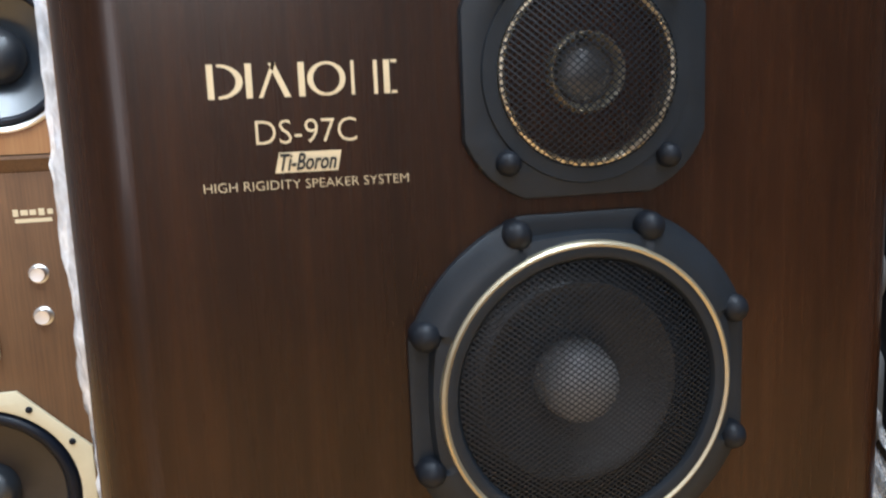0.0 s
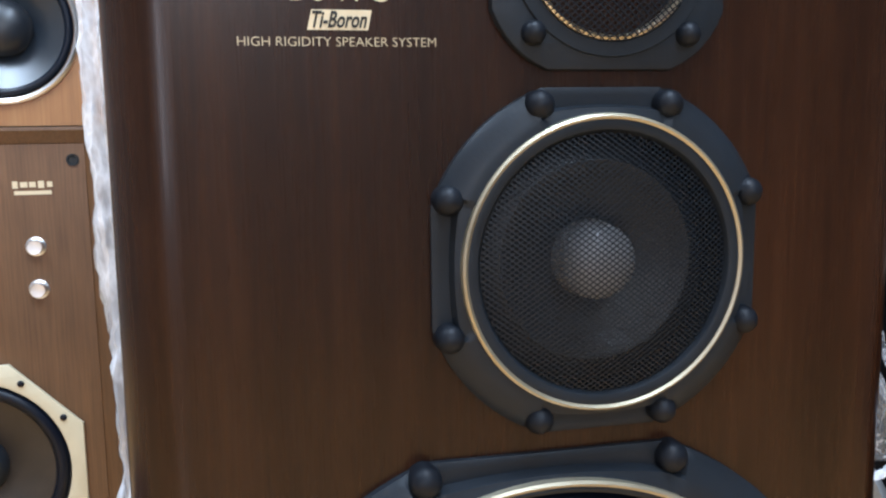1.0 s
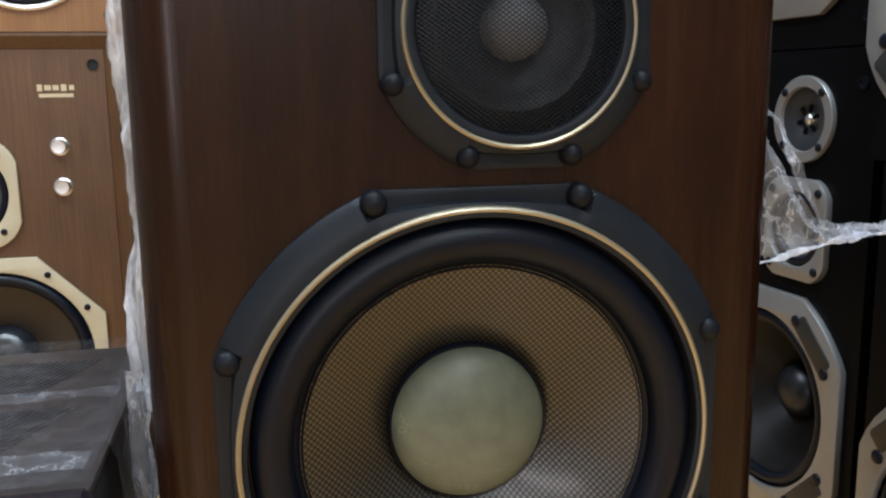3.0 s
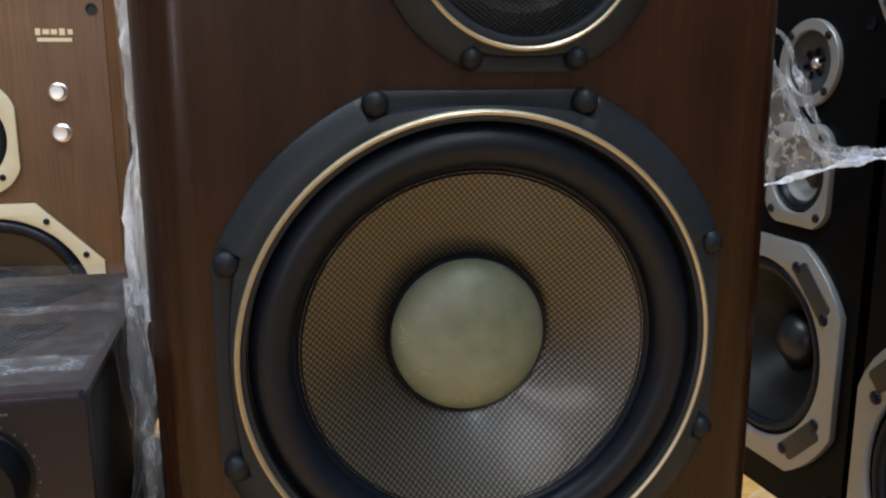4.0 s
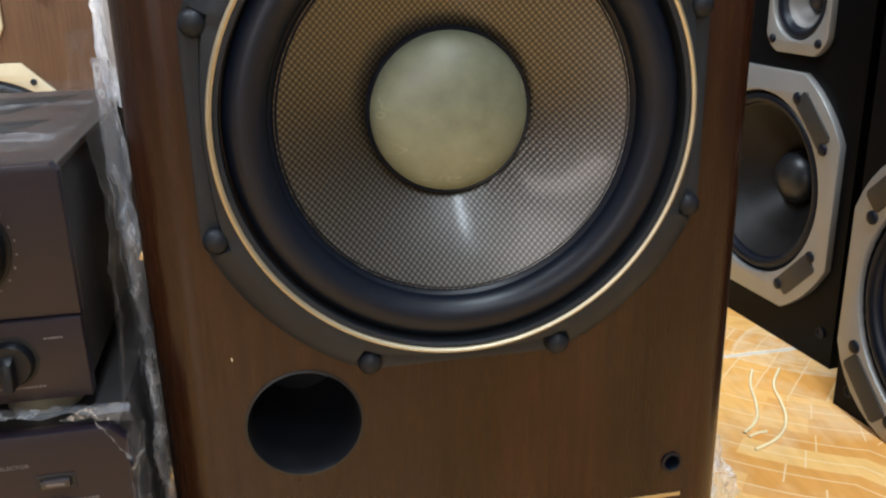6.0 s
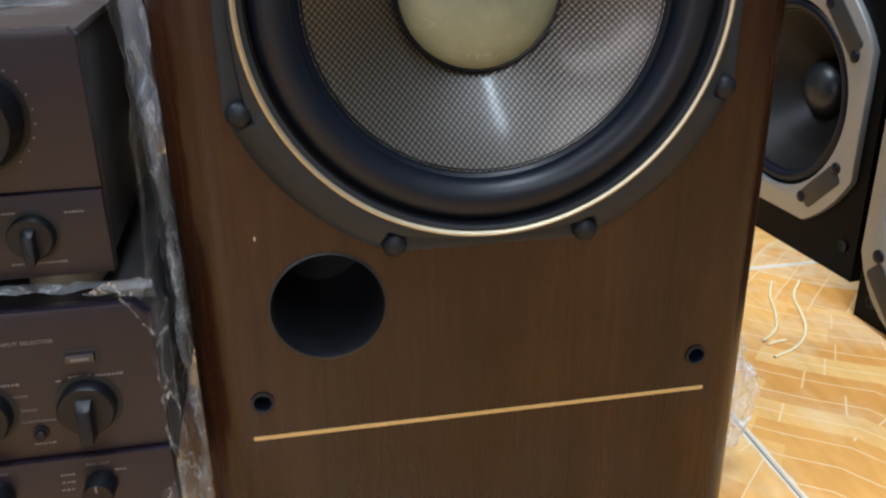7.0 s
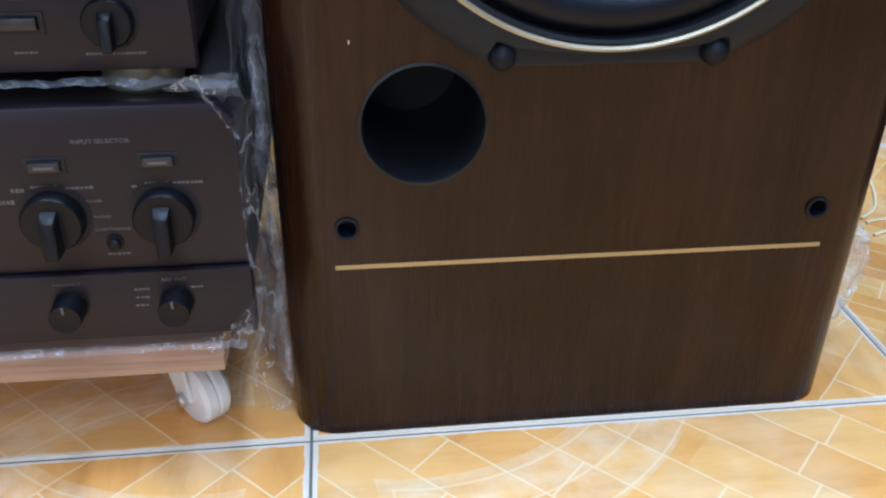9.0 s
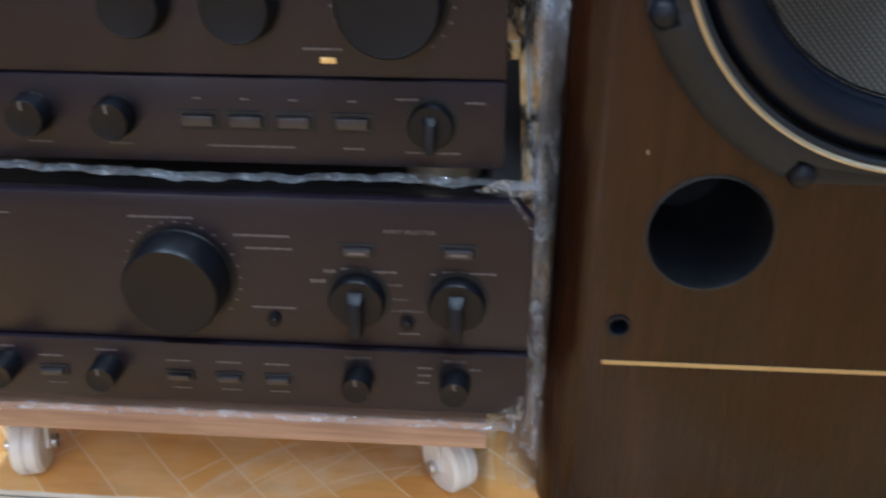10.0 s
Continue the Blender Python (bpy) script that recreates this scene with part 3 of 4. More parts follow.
part("horn", lathe([(0.0415, 0.002), (0.034, 0.0012), (0.024, 0.004), (0.0190, 0.006)], 72), SATIN, tweeter)
part("dome_ring", lathe([(0.0196, 0.006), (0.0193, -0.0050), (0.0180, -0.0066), (0.0158, -0.0030), (0.0142, 0.003)], 64), BRASS, tweeter, "dull brass ring round the dome")
part("dome", lathe([(0.0148, 0.0020)] + [(0.0148 * math.cos(radians(a)), 0.002 - 0.0085 * math.sin(radians(a))) for a in range(10, 90, 10)] + [(0, -0.0065)], 48), DOME, tweeter, "grey metal dome")
part("grille", wire_mesh(0.0446, 0.00265, 0.00031, 0.0055, -0.0086, 40), WIRE, tweeter, "fine wire mesh guard")
bolt_small = finish(screw_dome(0.0060, 0.0090), "screw_cap")
bolt_small.materials.append(SCREW)
for a in (1, -1):
    for c in (1, -1):
        part("screw_cap", bolt_small, RUBBER, tweeter, at=pose(a * 0.0405, -0.0045, c * 0.0410))

# gold print: the maker's mark as plain shapes, then the readable lines
def mark_shapes():
    z0, h = 0.8752, 0.0151
    made = []
    bm = None

    def add(pts):
        vs = [bm.verts.new((x, -0.0003, z0 + z * h)) for x, z in pts]
        bm.faces.new(vs)

    def ring_shape(cx, w, t, a0, a1):
        nonlocal bm
        bm = bmesh.new()
        made.append(bm)
        n = 24
        for i in range(n):
            p, q = radians(a0 + (a1 - a0) * i / n), radians(a0 + (a1 - a0) * (i + 1) / n)
            add([(cx + w * math.cos(p), 0.5 + 0.5 * math.sin(p)), (cx + w * math.cos(q), 0.5 + 0.5 * math.sin(q)),
                 (cx + (w - t) * math.cos(q), 0.5 + 0.42 * math.sin(q)), (cx + (w - t) * math.cos(p), 0.5 + 0.42 * math.sin(p))])

    def slab(x0, x1, z_0=0.0, z_1=1.0, lean=0.0):
        nonlocal bm
        bm = bmesh.new()
        made.append(bm)
        add([(x0, z_0), (x1, z_0), (x1 + lean, z_1), (x0 + lean, z_1)])

    slab(-0.1440, -0.1412)
    ring_shape(-0.1395, 0.0108, 0.0030, -90, 90)
    slab(-0.1275, -0.1247)
    slab(-0.1222, -0.1204, lean=0.0064)
    slab(-0.1108, -0.1080, lean=-0.0066)
    slab(-0.1045, -0.1017)
    ring_shape(-0.0920, 0.0086, 0.0026, 0, 360)
    slab(-0.0810, -0.0795)
    slab(-0.0708, -0.0690)
    slab(-0.0662, -0.0634)
    slab(-0.0628, -0.0600, 0.0, 0.09)
    slab(-0.0628, -0.0600, 0.91, 1.0)
    return made


for shape in mark_shapes():
    part("mark_shape", shape, GOLD_PRINT, speaker, "gold printed shape of the maker's mark")
part("model_lettering", writing("DS-97C", -0.1248, -0.0797, 0.8546, 0.8653, -0.0002, thin=0.009), GOLD_PRINT, speaker, "gold printed model lettering")
badge = bmesh.new()
badge.faces.new([badge.verts.new(p) for p in ((-0.1174, -0.0006, 0.8416), (-0.0892, -0.0006, 0.8416), (-0.0872, -0.0006, 0.8508), (-0.1152, -0.0006, 0.8508))])
plaque = part("badge", badge, GOLD_PRINT, speaker, "slanted gold badge")
part("badge_lettering", writing("Ti-Boron", -0.1150, -0.0896, 0.8425, 0.8502, -0.0010, 0.35, -0.020), DARK, plaque)
part("slogan_lettering", writing("HIGH RIGIDITY SPEAKER SYSTEM", -0.1489, -0.0568, 0.8343, 0.8384, -0.0002, thin=0.016), GOLD_PRINT, speaker, "gold printed line of lettering")
part("gold_line", box(-0.1745, 0.1750, -0.0008, 0.002, 0.1474, 0.1504), GOLD_LINE, speaker, "thin gold line across the foot")
for sx in (-0.1655, 0.166):
    part("grille_socket", lathe([(0.0088, 0.001), (0.0085, -0.0016), (0.0064, -0.0018), (0.0056, 0.000), (0.0054, 0.014), (0, 0.014)], 28, sx, 0.179), RUBBER, speaker, "small black grille socket")
part("chip", box(-0.1594, -0.1586, -0.0004, 0.001, 0.3042, 0.3068), CREAM, speaker, "tiny pale chip in the veneer")


# ---- other drivers ----
def driver(name, parent, cx, cz, outline, hole, frame_mat, cone_mat, cap_mat, cap_r, depth, bolts, bolt_mat, label, pockets=False, proud=0.010, roll=0.062):
    """A loudspeaker driver: frame plate with a hole, rubber surround, cone, cap and bolts."""
    at = pose(cx, 0, cz)
    d = part(name, plate([outline, circle(0, 0, hole, 56)], -proud, 0.004, 0.0022), frame_mat, parent, label, at)
    part("surround", lathe([(hole, -proud * 0.7), (hole - 0.004, 0.002)] + arc(hole * (0.962 - roll), 0.002, hole * roll, 0, -180, 8) + [(hole * (0.944 - 2 * roll), 0.003)], 64), RUBBER, d)
    part("cone", lathe([(hole * (0.954 - 2 * roll), 0.003), (hole * (0.824 - 2 * roll), depth * 0.30), (cap_r * 1.25, depth * 0.86), (cap_r * 0.98, depth)], 64), cone_mat, d)
    part("dust_cap", lathe([(cap_r, depth)] + [(cap_r * math.cos(radians(a)), depth * 0.92 - cap_r * 0.72 * math.sin(radians(a))) for a in range(0, 90, 10)] + [(0, depth * 0.92 - cap_r * 0.72)], 48), cap_mat, d)
    me = finish(screw_dome(0.0085 if pockets else 0.0062, 0.004), "bolt")
    me.materials.append(bolt_mat)
    for bx, bz in bolts:
        part("bolt", me, bolt_mat, d, at=pose(bx, -proud, bz))
    if pockets:
        pocket = finish(plate([octagon(0.040, 0.0140, 0.004)], -0.0016, 0.0006, 0.0004), "bolt_recess")
        pocket.materials.append(RECESS)
        for a in (45, 135, 225, 315):
            r = hole * 1.125
            part("bolt_recess", pocket, RECESS, d, at=Matrix.Translation((r * math.cos(radians(a)), -proud, r * math.sin(radians(a)))) @ Euler((0, radians(-a - 90), 0)).to_matrix().to_4x4())
    return d


def cabinet_box(parent, x0, x1, deep, tall, material, cuts, name="cabinet", label=""):
    part("front_panel", plate([[(x0, 0), (x1, 0), (x1, tall), (x0, tall)]] + cuts, 0.0, 0.08), material, parent)
    part(name, box(x0, x1, 0.08, deep, 0, tall, 0.0), material, parent, label)


# brown loudspeaker with cream driver frames, at the back, and the one that stands on it
BX, BY = -0.70, 1.268
brown = thing("loudspeaker", "walnut loudspeaker with cream driver frames and sloping front rim", "loudspeaker", pose(BX, BY, 0), "stacked brown loudspeakers")
RT = 0.305
HB = 0.805
part("cabinet", box(-RT, RT, 0.075, 0.34, 0, HB, 0.0), TEAK, brown)
part("front_panel", plate([[(-RT + 0.030, 0.03), (RT - 0.030, 0.03), (RT - 0.030, HB - 0.030), (-RT + 0.030, HB - 0.030)], circle(0.042, 0.178, 0.175, 56), circle(-0.004, 0.506, 0.089, 48), circle(-0.004, 0.700, 0.05, 40)], 0.004, 0.074), TEAK, brown)
rim = bmesh.new()
o = [(-RT, 0), (RT, 0), (RT, HB), (-RT, HB)]
inn = [(-RT + 0.030, 0.03), (RT - 0.030, 0.03), (RT - 0.030, HB - 0.03), (-RT + 0.03, HB - 0.03)]
vo = [rim.verts.new((x, -0.010, z)) for x, z in o]
vb = [rim.verts.new((x, 0.075, z)) for x, z in o]
vi = [rim.verts.new((x, 0.006, z)) for x, z in inn]
vm = [rim.verts.new((x + (0.006 if x < 0 else -0.006), -0.011, z + (0.006 if z < 0.1 else -0.006))) for x, z in o]
for i in range(4):
    j = (i + 1) % 4
    rim.faces.new((vb[i], vb[j], vo[j], vo[i]))
    rim.faces.new((vo[i], vo[j], vm[j], vm[i]))
    rim.faces.new((vm[i], vm[j], vi[j], vi[i]))
part("front_rim", rim, TEAK, brown, "sloping walnut front rim")
driver("woofer", brown, 0.042, 0.178, octagon(0.197, 0.199, 0.118), 0.176, CREAM, CONE_BROWN, CONE_GLOSS, 0.056, 0.045,
       [(a * p, b * q) for p, q in ((0.098, 0.165), (0.166, 0.096)) for a in (1, -1) for b in (1, -1)], RUBBER, "large brown cone in a cream eight-sided frame", proud=0.006)
driver("midrange", brown, -0.004, 0.506, octagon(0.104, 0.104, 0.046, bow=0.008), 0.090, CREAM, CONE_MOTTLED, CONE_DARK, 0.03, 0.03,
       [(a * 0.0735, b * 0.0745) for a in (1, -1) for b in (1, -1)], RUBBER, "grey cone in a cream frame", proud=0.006)
driver("tweeter", brown, -0.004, 0.700, octagon(0.068, 0.068, 0.026, bow=0.004), 0.050, CREAM, CONE_MOTTLED, CONE_DARK, 0.018, 0.018,
       [(a * 0.05, b * 0.05) for a in (1, -1) for b in (1, -1)], RUBBER, "small grey driver in a cream frame", proud=0.006)
knob_me = finish(lathe([(0.0175, 0.004), (0.0175, -0.001), (0.0150, -0.002), (0.0138, -0.003), (0.0136, -0.014), (0.0125, -0.0155), (0, -0.0145)], 40), "level_knob")
knob_me.materials.append(CHROME)
for kz in (0.592, 0.514):
    part("level_knob", knob_me, CHROME, brown, "round bright metal level knob", pose(-0.518 - BX, 0.004, kz))
part("maker_mark", bars([(-0.516 - BX, 0.7035, 0.072, 0.012)], 0.004, 0.001, 0.0143), GOLD_PRINT, brown, "gold maker's mark")
part("print_bar", bars([(-0.516 - BX, 0.689, 0.062, 0.007)], 0.004, 0.001), GOLD_PRINT, brown)
part("grille_socket", lathe([(0.011, 0.005), (0.011, 0.001), (0.008, 0.001), (0.007, 0.003), (0, 0.003)], 24, -0.446 - BX, 0.746), DARK, brown)

upper = thing("loudspeaker", "orange-brown loudspeaker with chrome-ringed black woofer, on another", "loudspeaker", pose(BX, BY - 0.005, HB + 0.002), "stacked brown loudspeakers")
UX, UZ, UR = 0.150, 0.172, 0.131
cabinet_box(upper, -RT - 0.005, RT + 0.008, 0.33, 0.62, TEAK_ORANGE, [circle(UX, UZ, UR - 0.008, 56)], label="orange-brown veneered cabinet")
wu = part("woofer", lathe([(UR + 0.004, 0.002), (UR + 0.003, -0.007), (UR - 0.001, -0.010), (UR - 0.006, -0.006), (UR - 0.008, 0.004)], 96), CHROME, upper, "black bass driver in a chrome ring", pose(UX, 0, UZ))
part("surround", lathe([(UR - 0.008, -0.003), (UR - 0.0095, 0.002)] + arc(UR - 0.0165, 0.002, 0.0065, 0, -180, 10) + [(UR - 0.024, 0.004)], 80), RUBBER, wu)
part("cone", lathe([(UR - 0.023, 0.003), (0.085, 0.016), (0.046, 0.040)], 80), CONE_GLOSS, wu, "glossy black cone")
part("dust_cap", lathe([(0.051, 0.040), (0.0495, 0.032)] + [(0.0495 * math.cos(radians(a)), 0.032 - 0.032 * math.sin(radians(a))) for a in range(8, 90, 9)] + [(0, 0.0)], 64), CAP_GLOSS, wu, "glossy black domed cap")
for bx, bz in ((0.292, 0.029),):
    part("grille_socket", lathe([(0.009, 0.004), (0.009, -0.002), (0.006, -0.002), (0.005, -0.0006), (0, -0.0006)], 24, bx, bz), DARK, upper)


# black loudspeakers along the side
def bolts8(p, q):
    return [(a * x, b * z) for x, z in ((p, q), (q, p)) for a in (1, -1) for b in (1, -1)]


TURN = -84.26
far_low = thing("loudspeaker", "black loudspeaker with silver driver frames standing on the tiles", "loudspeaker", pose(0.612, 0.424, 0, 0, 0, TURN), "black loudspeakers")
WC = -0.188
cabinet_box(far_low, -0.372, 0.0, 0.30, 0.735, BLACK, [circle(WC, 0.225, 0.138, 48), circle(-0.130, 0.490, 0.050, 40), circle(-0.128, 0.642, 0.044, 40)])
driver("woofer", far_low, WC, 0.225, octagon(0.165, 0.168, 0.082, bow=0.008), 0.139, SILVER, CONE_BLACK, CAP_GLOSS, 0.041, 0.074, bolts8(0.076, 0.136), RUBBER, "bass driver in a silver frame", True)
driver("midrange", far_low, -0.130, 0.490, octagon(0.061, 0.069, 0.024, bow=0.004), 0.0555, SILVER, CONE_GREY, CAP_GLOSS, 0.017, 0.026, [(a * 0.047, b * 0.054) for a in (1, -1) for b in (1, -1)], RUBBER, "midrange driver in a silver frame", roll=0.14)
tw = part("tweeter", lathe([(0.059, 0.003), (0.0590, -0.0055), (0.0578, -0.0072), (0.0448, -0.0072), (0.0436, -0.0050), (0.0432, 0.004)], 64), SILVER, far_low, "dome driver in a silver ring", pose(-0.128, 0, 0.642))
part("horn", lathe([(0.0436, -0.0015), (0.040, -0.0010), (0.030, 0.0015), (0.018, 0.006), (0.010, 0.012)], 48), CONE_DARK, tw, "dark grey horn")
part("dome", lathe([(0.010, 0.012), (0.0085, 0.006), (0.005, 0.0025), (0, 0.0015)], 32), CHROME, tw, "bright metal dome")
vane = finish(box(-0.003, 0.003, 0.001, 0.004, 0.010, 0.021, 0.0008), "vane")
vane.materials.append(BLACK)
for a in range(6):
    part("vane", vane, BLACK, tw, at=Matrix.Translation((0, 0.001, 0)) @ Euler((0, radians(a * 60 + 15), 0)).to_matrix().to_4x4())
bolt_b = finish(screw_dome(0.0058, 0.004), "bolt")
bolt_b.materials.append(RUBBER)
for a in (45, 135, 225, 315):
    part("bolt", bolt_b, RUBBER, tw, at=pose(0.0515 * math.cos(radians(a)), -0.0068, 0.0515 * math.sin(radians(a))))
sock = finish(lathe([(0.008, 0.004), (0.008, -0.002), (0.0055, -0.002), (0.005, -0.0006), (0, -0.0006)], 24), "grille_socket")
sock.materials.append(RUBBER)
for sx, sz in ((-0.024, 0.045), (-0.024, 0.690)):
    part("grille_socket", sock, RUBBER, far_low, at=pose(sx, -0.001, sz))

far_up = thing("loudspeaker", "black loudspeaker with silver-framed woofer stacked on another", "loudspeaker", pose(0.612, 0.424, 0.7375, 0, 0, TURN), "black loudspeakers")
cabinet_box(far_up, -0.372, 0.0, 0.30, 0.735, BLACK, [circle(WC, 0.212, 0.138, 48)])
driver("woofer", far_up, WC, 0.212, octagon(0.165, 0.168, 0.082, bow=0.008), 0.139, SILVER, CONE_BLACK, CAP_GLOSS, 0.041, 0.074, bolts8(0.076, 0.136), RUBBER, "bass driver in a silver frame", True)
part("grille_socket", sock, RUBBER, far_up, at=pose(-0.024, -0.001, 0.035))

near_low = thing("loudspeaker", "black loudspeaker with cream-silver woofer frame on the tiles", "loudspeaker", pose(0.559, 0.337, 0, 0, 0, TURN), "black loudspeakers")
cabinet_box(near_low, 0.0, 0.392, 0.30, 0.60, BLACK, [circle(0.183, 0.178, 0.158, 48)])
driver("woofer", near_low, 0.183, 0.178, octagon(0.178, 0.174, 0.088, bow=0.016), 0.159, SILVER, CONE_BLACK, CONE_BLACK, 0.05, 0.074, bolts8(0.082, 0.150), RUBBER, "bass driver in a silver frame", True)
part("grille_socket", sock, RUBBER, near_low, at=pose(0.026, -0.001, 0.030))
near_up = thing("loudspeaker", "black loudspeaker with silver-framed woofer stacked on another", "loudspeaker", pose(0.5567, 0.358, 0.6025, 0, 0, TURN), "black loudspeakers")
cabinet_box(near_up, 0.0, 0.392, 0.30, 0.70, BLACK, [circle(0.170, 0.215, 0.158, 48)])
driver("woofer", near_up, 0.170, 0.215, octagon(0.178, 0.174, 0.088, bow=0.016), 0.159, SILVER, CONE_BLACK, CONE_BLACK, 0.05, 0.074, bolts8(0.082, 0.150), RUBBER, "bass driver in a silver frame", True)


# ---- amplifiers on a wheeled board ----
def pointer_knob(parent, x, z, r, y, h=0.020):
    """A round control in a dark well, with a raised wedge pointer across it."""
    k = part("selector_knob", lathe([(r * 0.99, 0.001), (r, -0.0010), (r, -h * 0.45), (r * 0.93, -h * 0.55), (0, -h * 0.55)], 48), KNOB, parent, "round dark selector knob", pose(x, y, z))
    part("well", lathe([(r * 1.19, 0.001), (r * 1.19, -0.0006), (r * 0.98, -0.0004)], 48), DARK, k)
    bm = bmesh.new()
    w = r * 0.30
    vs = [bm.verts.new(p) for p in ((-w, -h * 0.5, r * 0.55), (w, -h * 0.5, r * 0.55), (w * 0.9, -h * 0.5, -r * 0.98), (-w * 0.9, -h * 0.5, -r * 0.98),
                                    (-w * 0.8, -h, r * 0.30), (w * 0.8, -h, r * 0.30), (w * 0.7, -h * 1.12, -r * 1.02), (-w * 0.7, -h * 1.12, -r * 1.02))]
    for f in ((0, 1, 2, 3), (4, 5, 6, 7), (0, 1, 5, 4), (1, 2, 6, 5), (2, 3, 7, 6), (3, 0, 4, 7)):
        bm.faces.new([vs[i] for i in f])
    bmesh.ops.bevel(bm, geom=bm.edges[:], offset=0.0006, segments=1, affect="EDGES")
    part("pointer", bm, KNOB, k)
    return k


def turn_knob(parent, x, z, r, y, h):
    k = part("knob", lathe([(r * 1.10, 0.001), (r * 1.10, -0.0008), (r * 1.03, -0.001), (r, -0.002), (r * 0.97, -h * 0.9), (r * 0.92, -h), (r * 0.86, -h * 0.985), (0, -h * 0.975)], 56), KNOB, parent, "round dark rotary knob", pose(x, y, z))
    if r < 0.015:
        part("index_line", box(-0.0007, 0.0007, -h - 0.0006, -h * 0.94, r * 0.45, r * 0.92), PRINT, k)
    return k


def push_button(parent, x, z, w, hgt, y):
    b = part("button_frame", plate([[(-w, -hgt), (w, -hgt), (w, hgt), (-w, hgt)], [(-w * 0.84, -hgt * 0.68), (w * 0.84, -hgt * 0.68), (w * 0.84, hgt * 0.68), (-w * 0.84, hgt * 0.68)]], -0.0012, 0.002, 0.0003), DARK, parent, at=pose(x, y, z))
    part("button", box(-w * 0.76, w * 0.76, -0.0045, 0.001, -hgt * 0.58, hgt * 0.58, 0.0006), BUTTON, b, "small rectangular push button")
    return b


def faceplate(x0, x1, z0, z1, y, thick, cut):
    """A front panel with small cut corners."""
    return plate([[(x0, z0), (x1, z0), (x1, z1 - cut), (x1 - cut, z1), (x0 + cut, z1), (x0, z1 - cut)]], y, y + thick, 0.0012)


board = tagged(new("trolley_board"), "plywood board on white castors under the amplifiers", "trolley")
board.location = (-0.45, 0.16, 0.0)
part("deck", box(-0.228, 0.197, -0.182, 0.182, 0.084, 0.1075, 0.0015), BOARD, board, "raw plywood deck")


def castor(cx, cy, turn):
    m = pose(cx, cy, 0, 0, 0, turn)
    c = part("castor", box(-0.024, 0.024, -0.020, 0.020, 0.0800, 0.0840, 0.001), STEEL, board, "white twin-wheel castor", m)
    fork = bmesh.new()
    for s in (-1, 1):
        q = [fork.verts.new((s * 0.0145 + d, y, z)) for d in (-0.0015, 0.0015) for y, z in ((-0.018, 0.081), (0.018, 0.081), (0.031, 0.026), (0.016, 0.018))]
        for f in ((0, 1, 2, 3), (4, 5, 6, 7), (0, 1, 5, 4), (1, 2, 6, 5), (2, 3, 7, 6), (3, 0, 4, 7)):
            fork.faces.new([q[i] for i in f])
    part("fork", fork, NYLON, c)
    wheel = lathe([(0, -0.0125), (0.011, -0.0125), (0.022, -0.0115), (0.0252, -0.0085), (0.0256, -0.002), (0.0235, 0.0), (0.0256, 0.002), (0.0252, 0.0085), (0.022, 0.0115), (0.011, 0.0125), (0, 0.0125)], 40)
    part("wheel", wheel, NYLON, c, "white nylon wheel", pose(0, 0.022, 0.0258, 0, 0, 90))
    part("axle", lathe([(0.006, 0.02), (0.006, -0.0195), (0.0045, -0.021), (0, -0.021)], 20), STEEL, c, "steel axle nut", pose(0, 0.022, 0.0258, 0, 0, 90))


castor(0.153, -0.110, 220)
castor(-0.183, -0.110, 192)
castor(0.152, 0.140, 30)
castor(-0.168, 0.140, 20)

L2, R2 = -0.670, -0.2285
amp = thing("amplifier", "bronze-brown stereo amplifier with large dark knobs, wrapped in film", "amplifier", pose(0, 0, 0), "stacked amplifiers")
Y2 = -0.027
part("case", box(L2 + 0.006, R2 - 0.006, Y2 + 0.010, 0.335, 0.122, 0.272, 0.002), AMP_SIDE, amp, "black steel case")
part("faceplate", faceplate(L2, R2, 0.1735, 0.2785, Y2, 0.012, 0.010), AMP, amp, "brushed bronze-brown front panel")
part("lower_panel", plate([[(L2, 0.1235), (R2, 0.1235), (R2, 0.1700), (L2, 0.1700)]], Y2 - 0.004, Y2 + 0.010, 0.0012), AMP, amp, "brushed lower front panel")
turn_knob(amp, -0.455, 0.2225, 0.0325, Y2, 0.026)
pointer_knob(amp, -0.3395, 0.2102, 0.0182, Y2)
pointer_knob(amp, -0.2748, 0.2100, 0.0182, Y2)
for bx, bz in ((-0.3385, 0.2445), (-0.2740, 0.2455)):
    push_button(amp, bx, bz, 0.0115, 0.0048, Y2)
    part("button_print", bars([(bx, bz, 0.011, 0.0016)], Y2 - 0.0045), PRINT, amp)
for bx, bz in ((-0.3965, 0.191), (-0.3075, 0.1915)):
    part("jack_button", lathe([(0.0052, 0.001), (0.0052, -0.0012), (0.0038, -0.0014), (0.0036, -0.0045), (0.0026, -0.0055), (0, -0.005)], 28), KNOB, amp, at=pose(bx, Y2, bz))
for bx in (-0.341, -0.2755, -0.516, -0.588):
    turn_knob(amp, bx, 0.1495, 0.0102, Y2 - 0.004, 0.017)
for bx in (-0.466, -0.431, -0.397, -0.556):
    push_button(amp, bx, 0.145, 0.0100, 0.0036, Y2 - 0.004)
part("input_lettering", writing("INPUT SELECTOR", -0.3215, -0.2885, 0.2574, 0.2600, Y2 - 0.0001), PRINT, amp)
for word, wx0, wx1, wz in (("TUNER", -0.3205, -0.3105, 0.2195), ("PHONO", -0.3170, -0.3070, 0.2088), ("CARTRIDGE", -0.3180, -0.2970, 0.2000)):
    part("source_lettering", writing(word, wx0, wx1, wz, wz + 0.0017, Y2 - 0.0001), PRINT, amp)
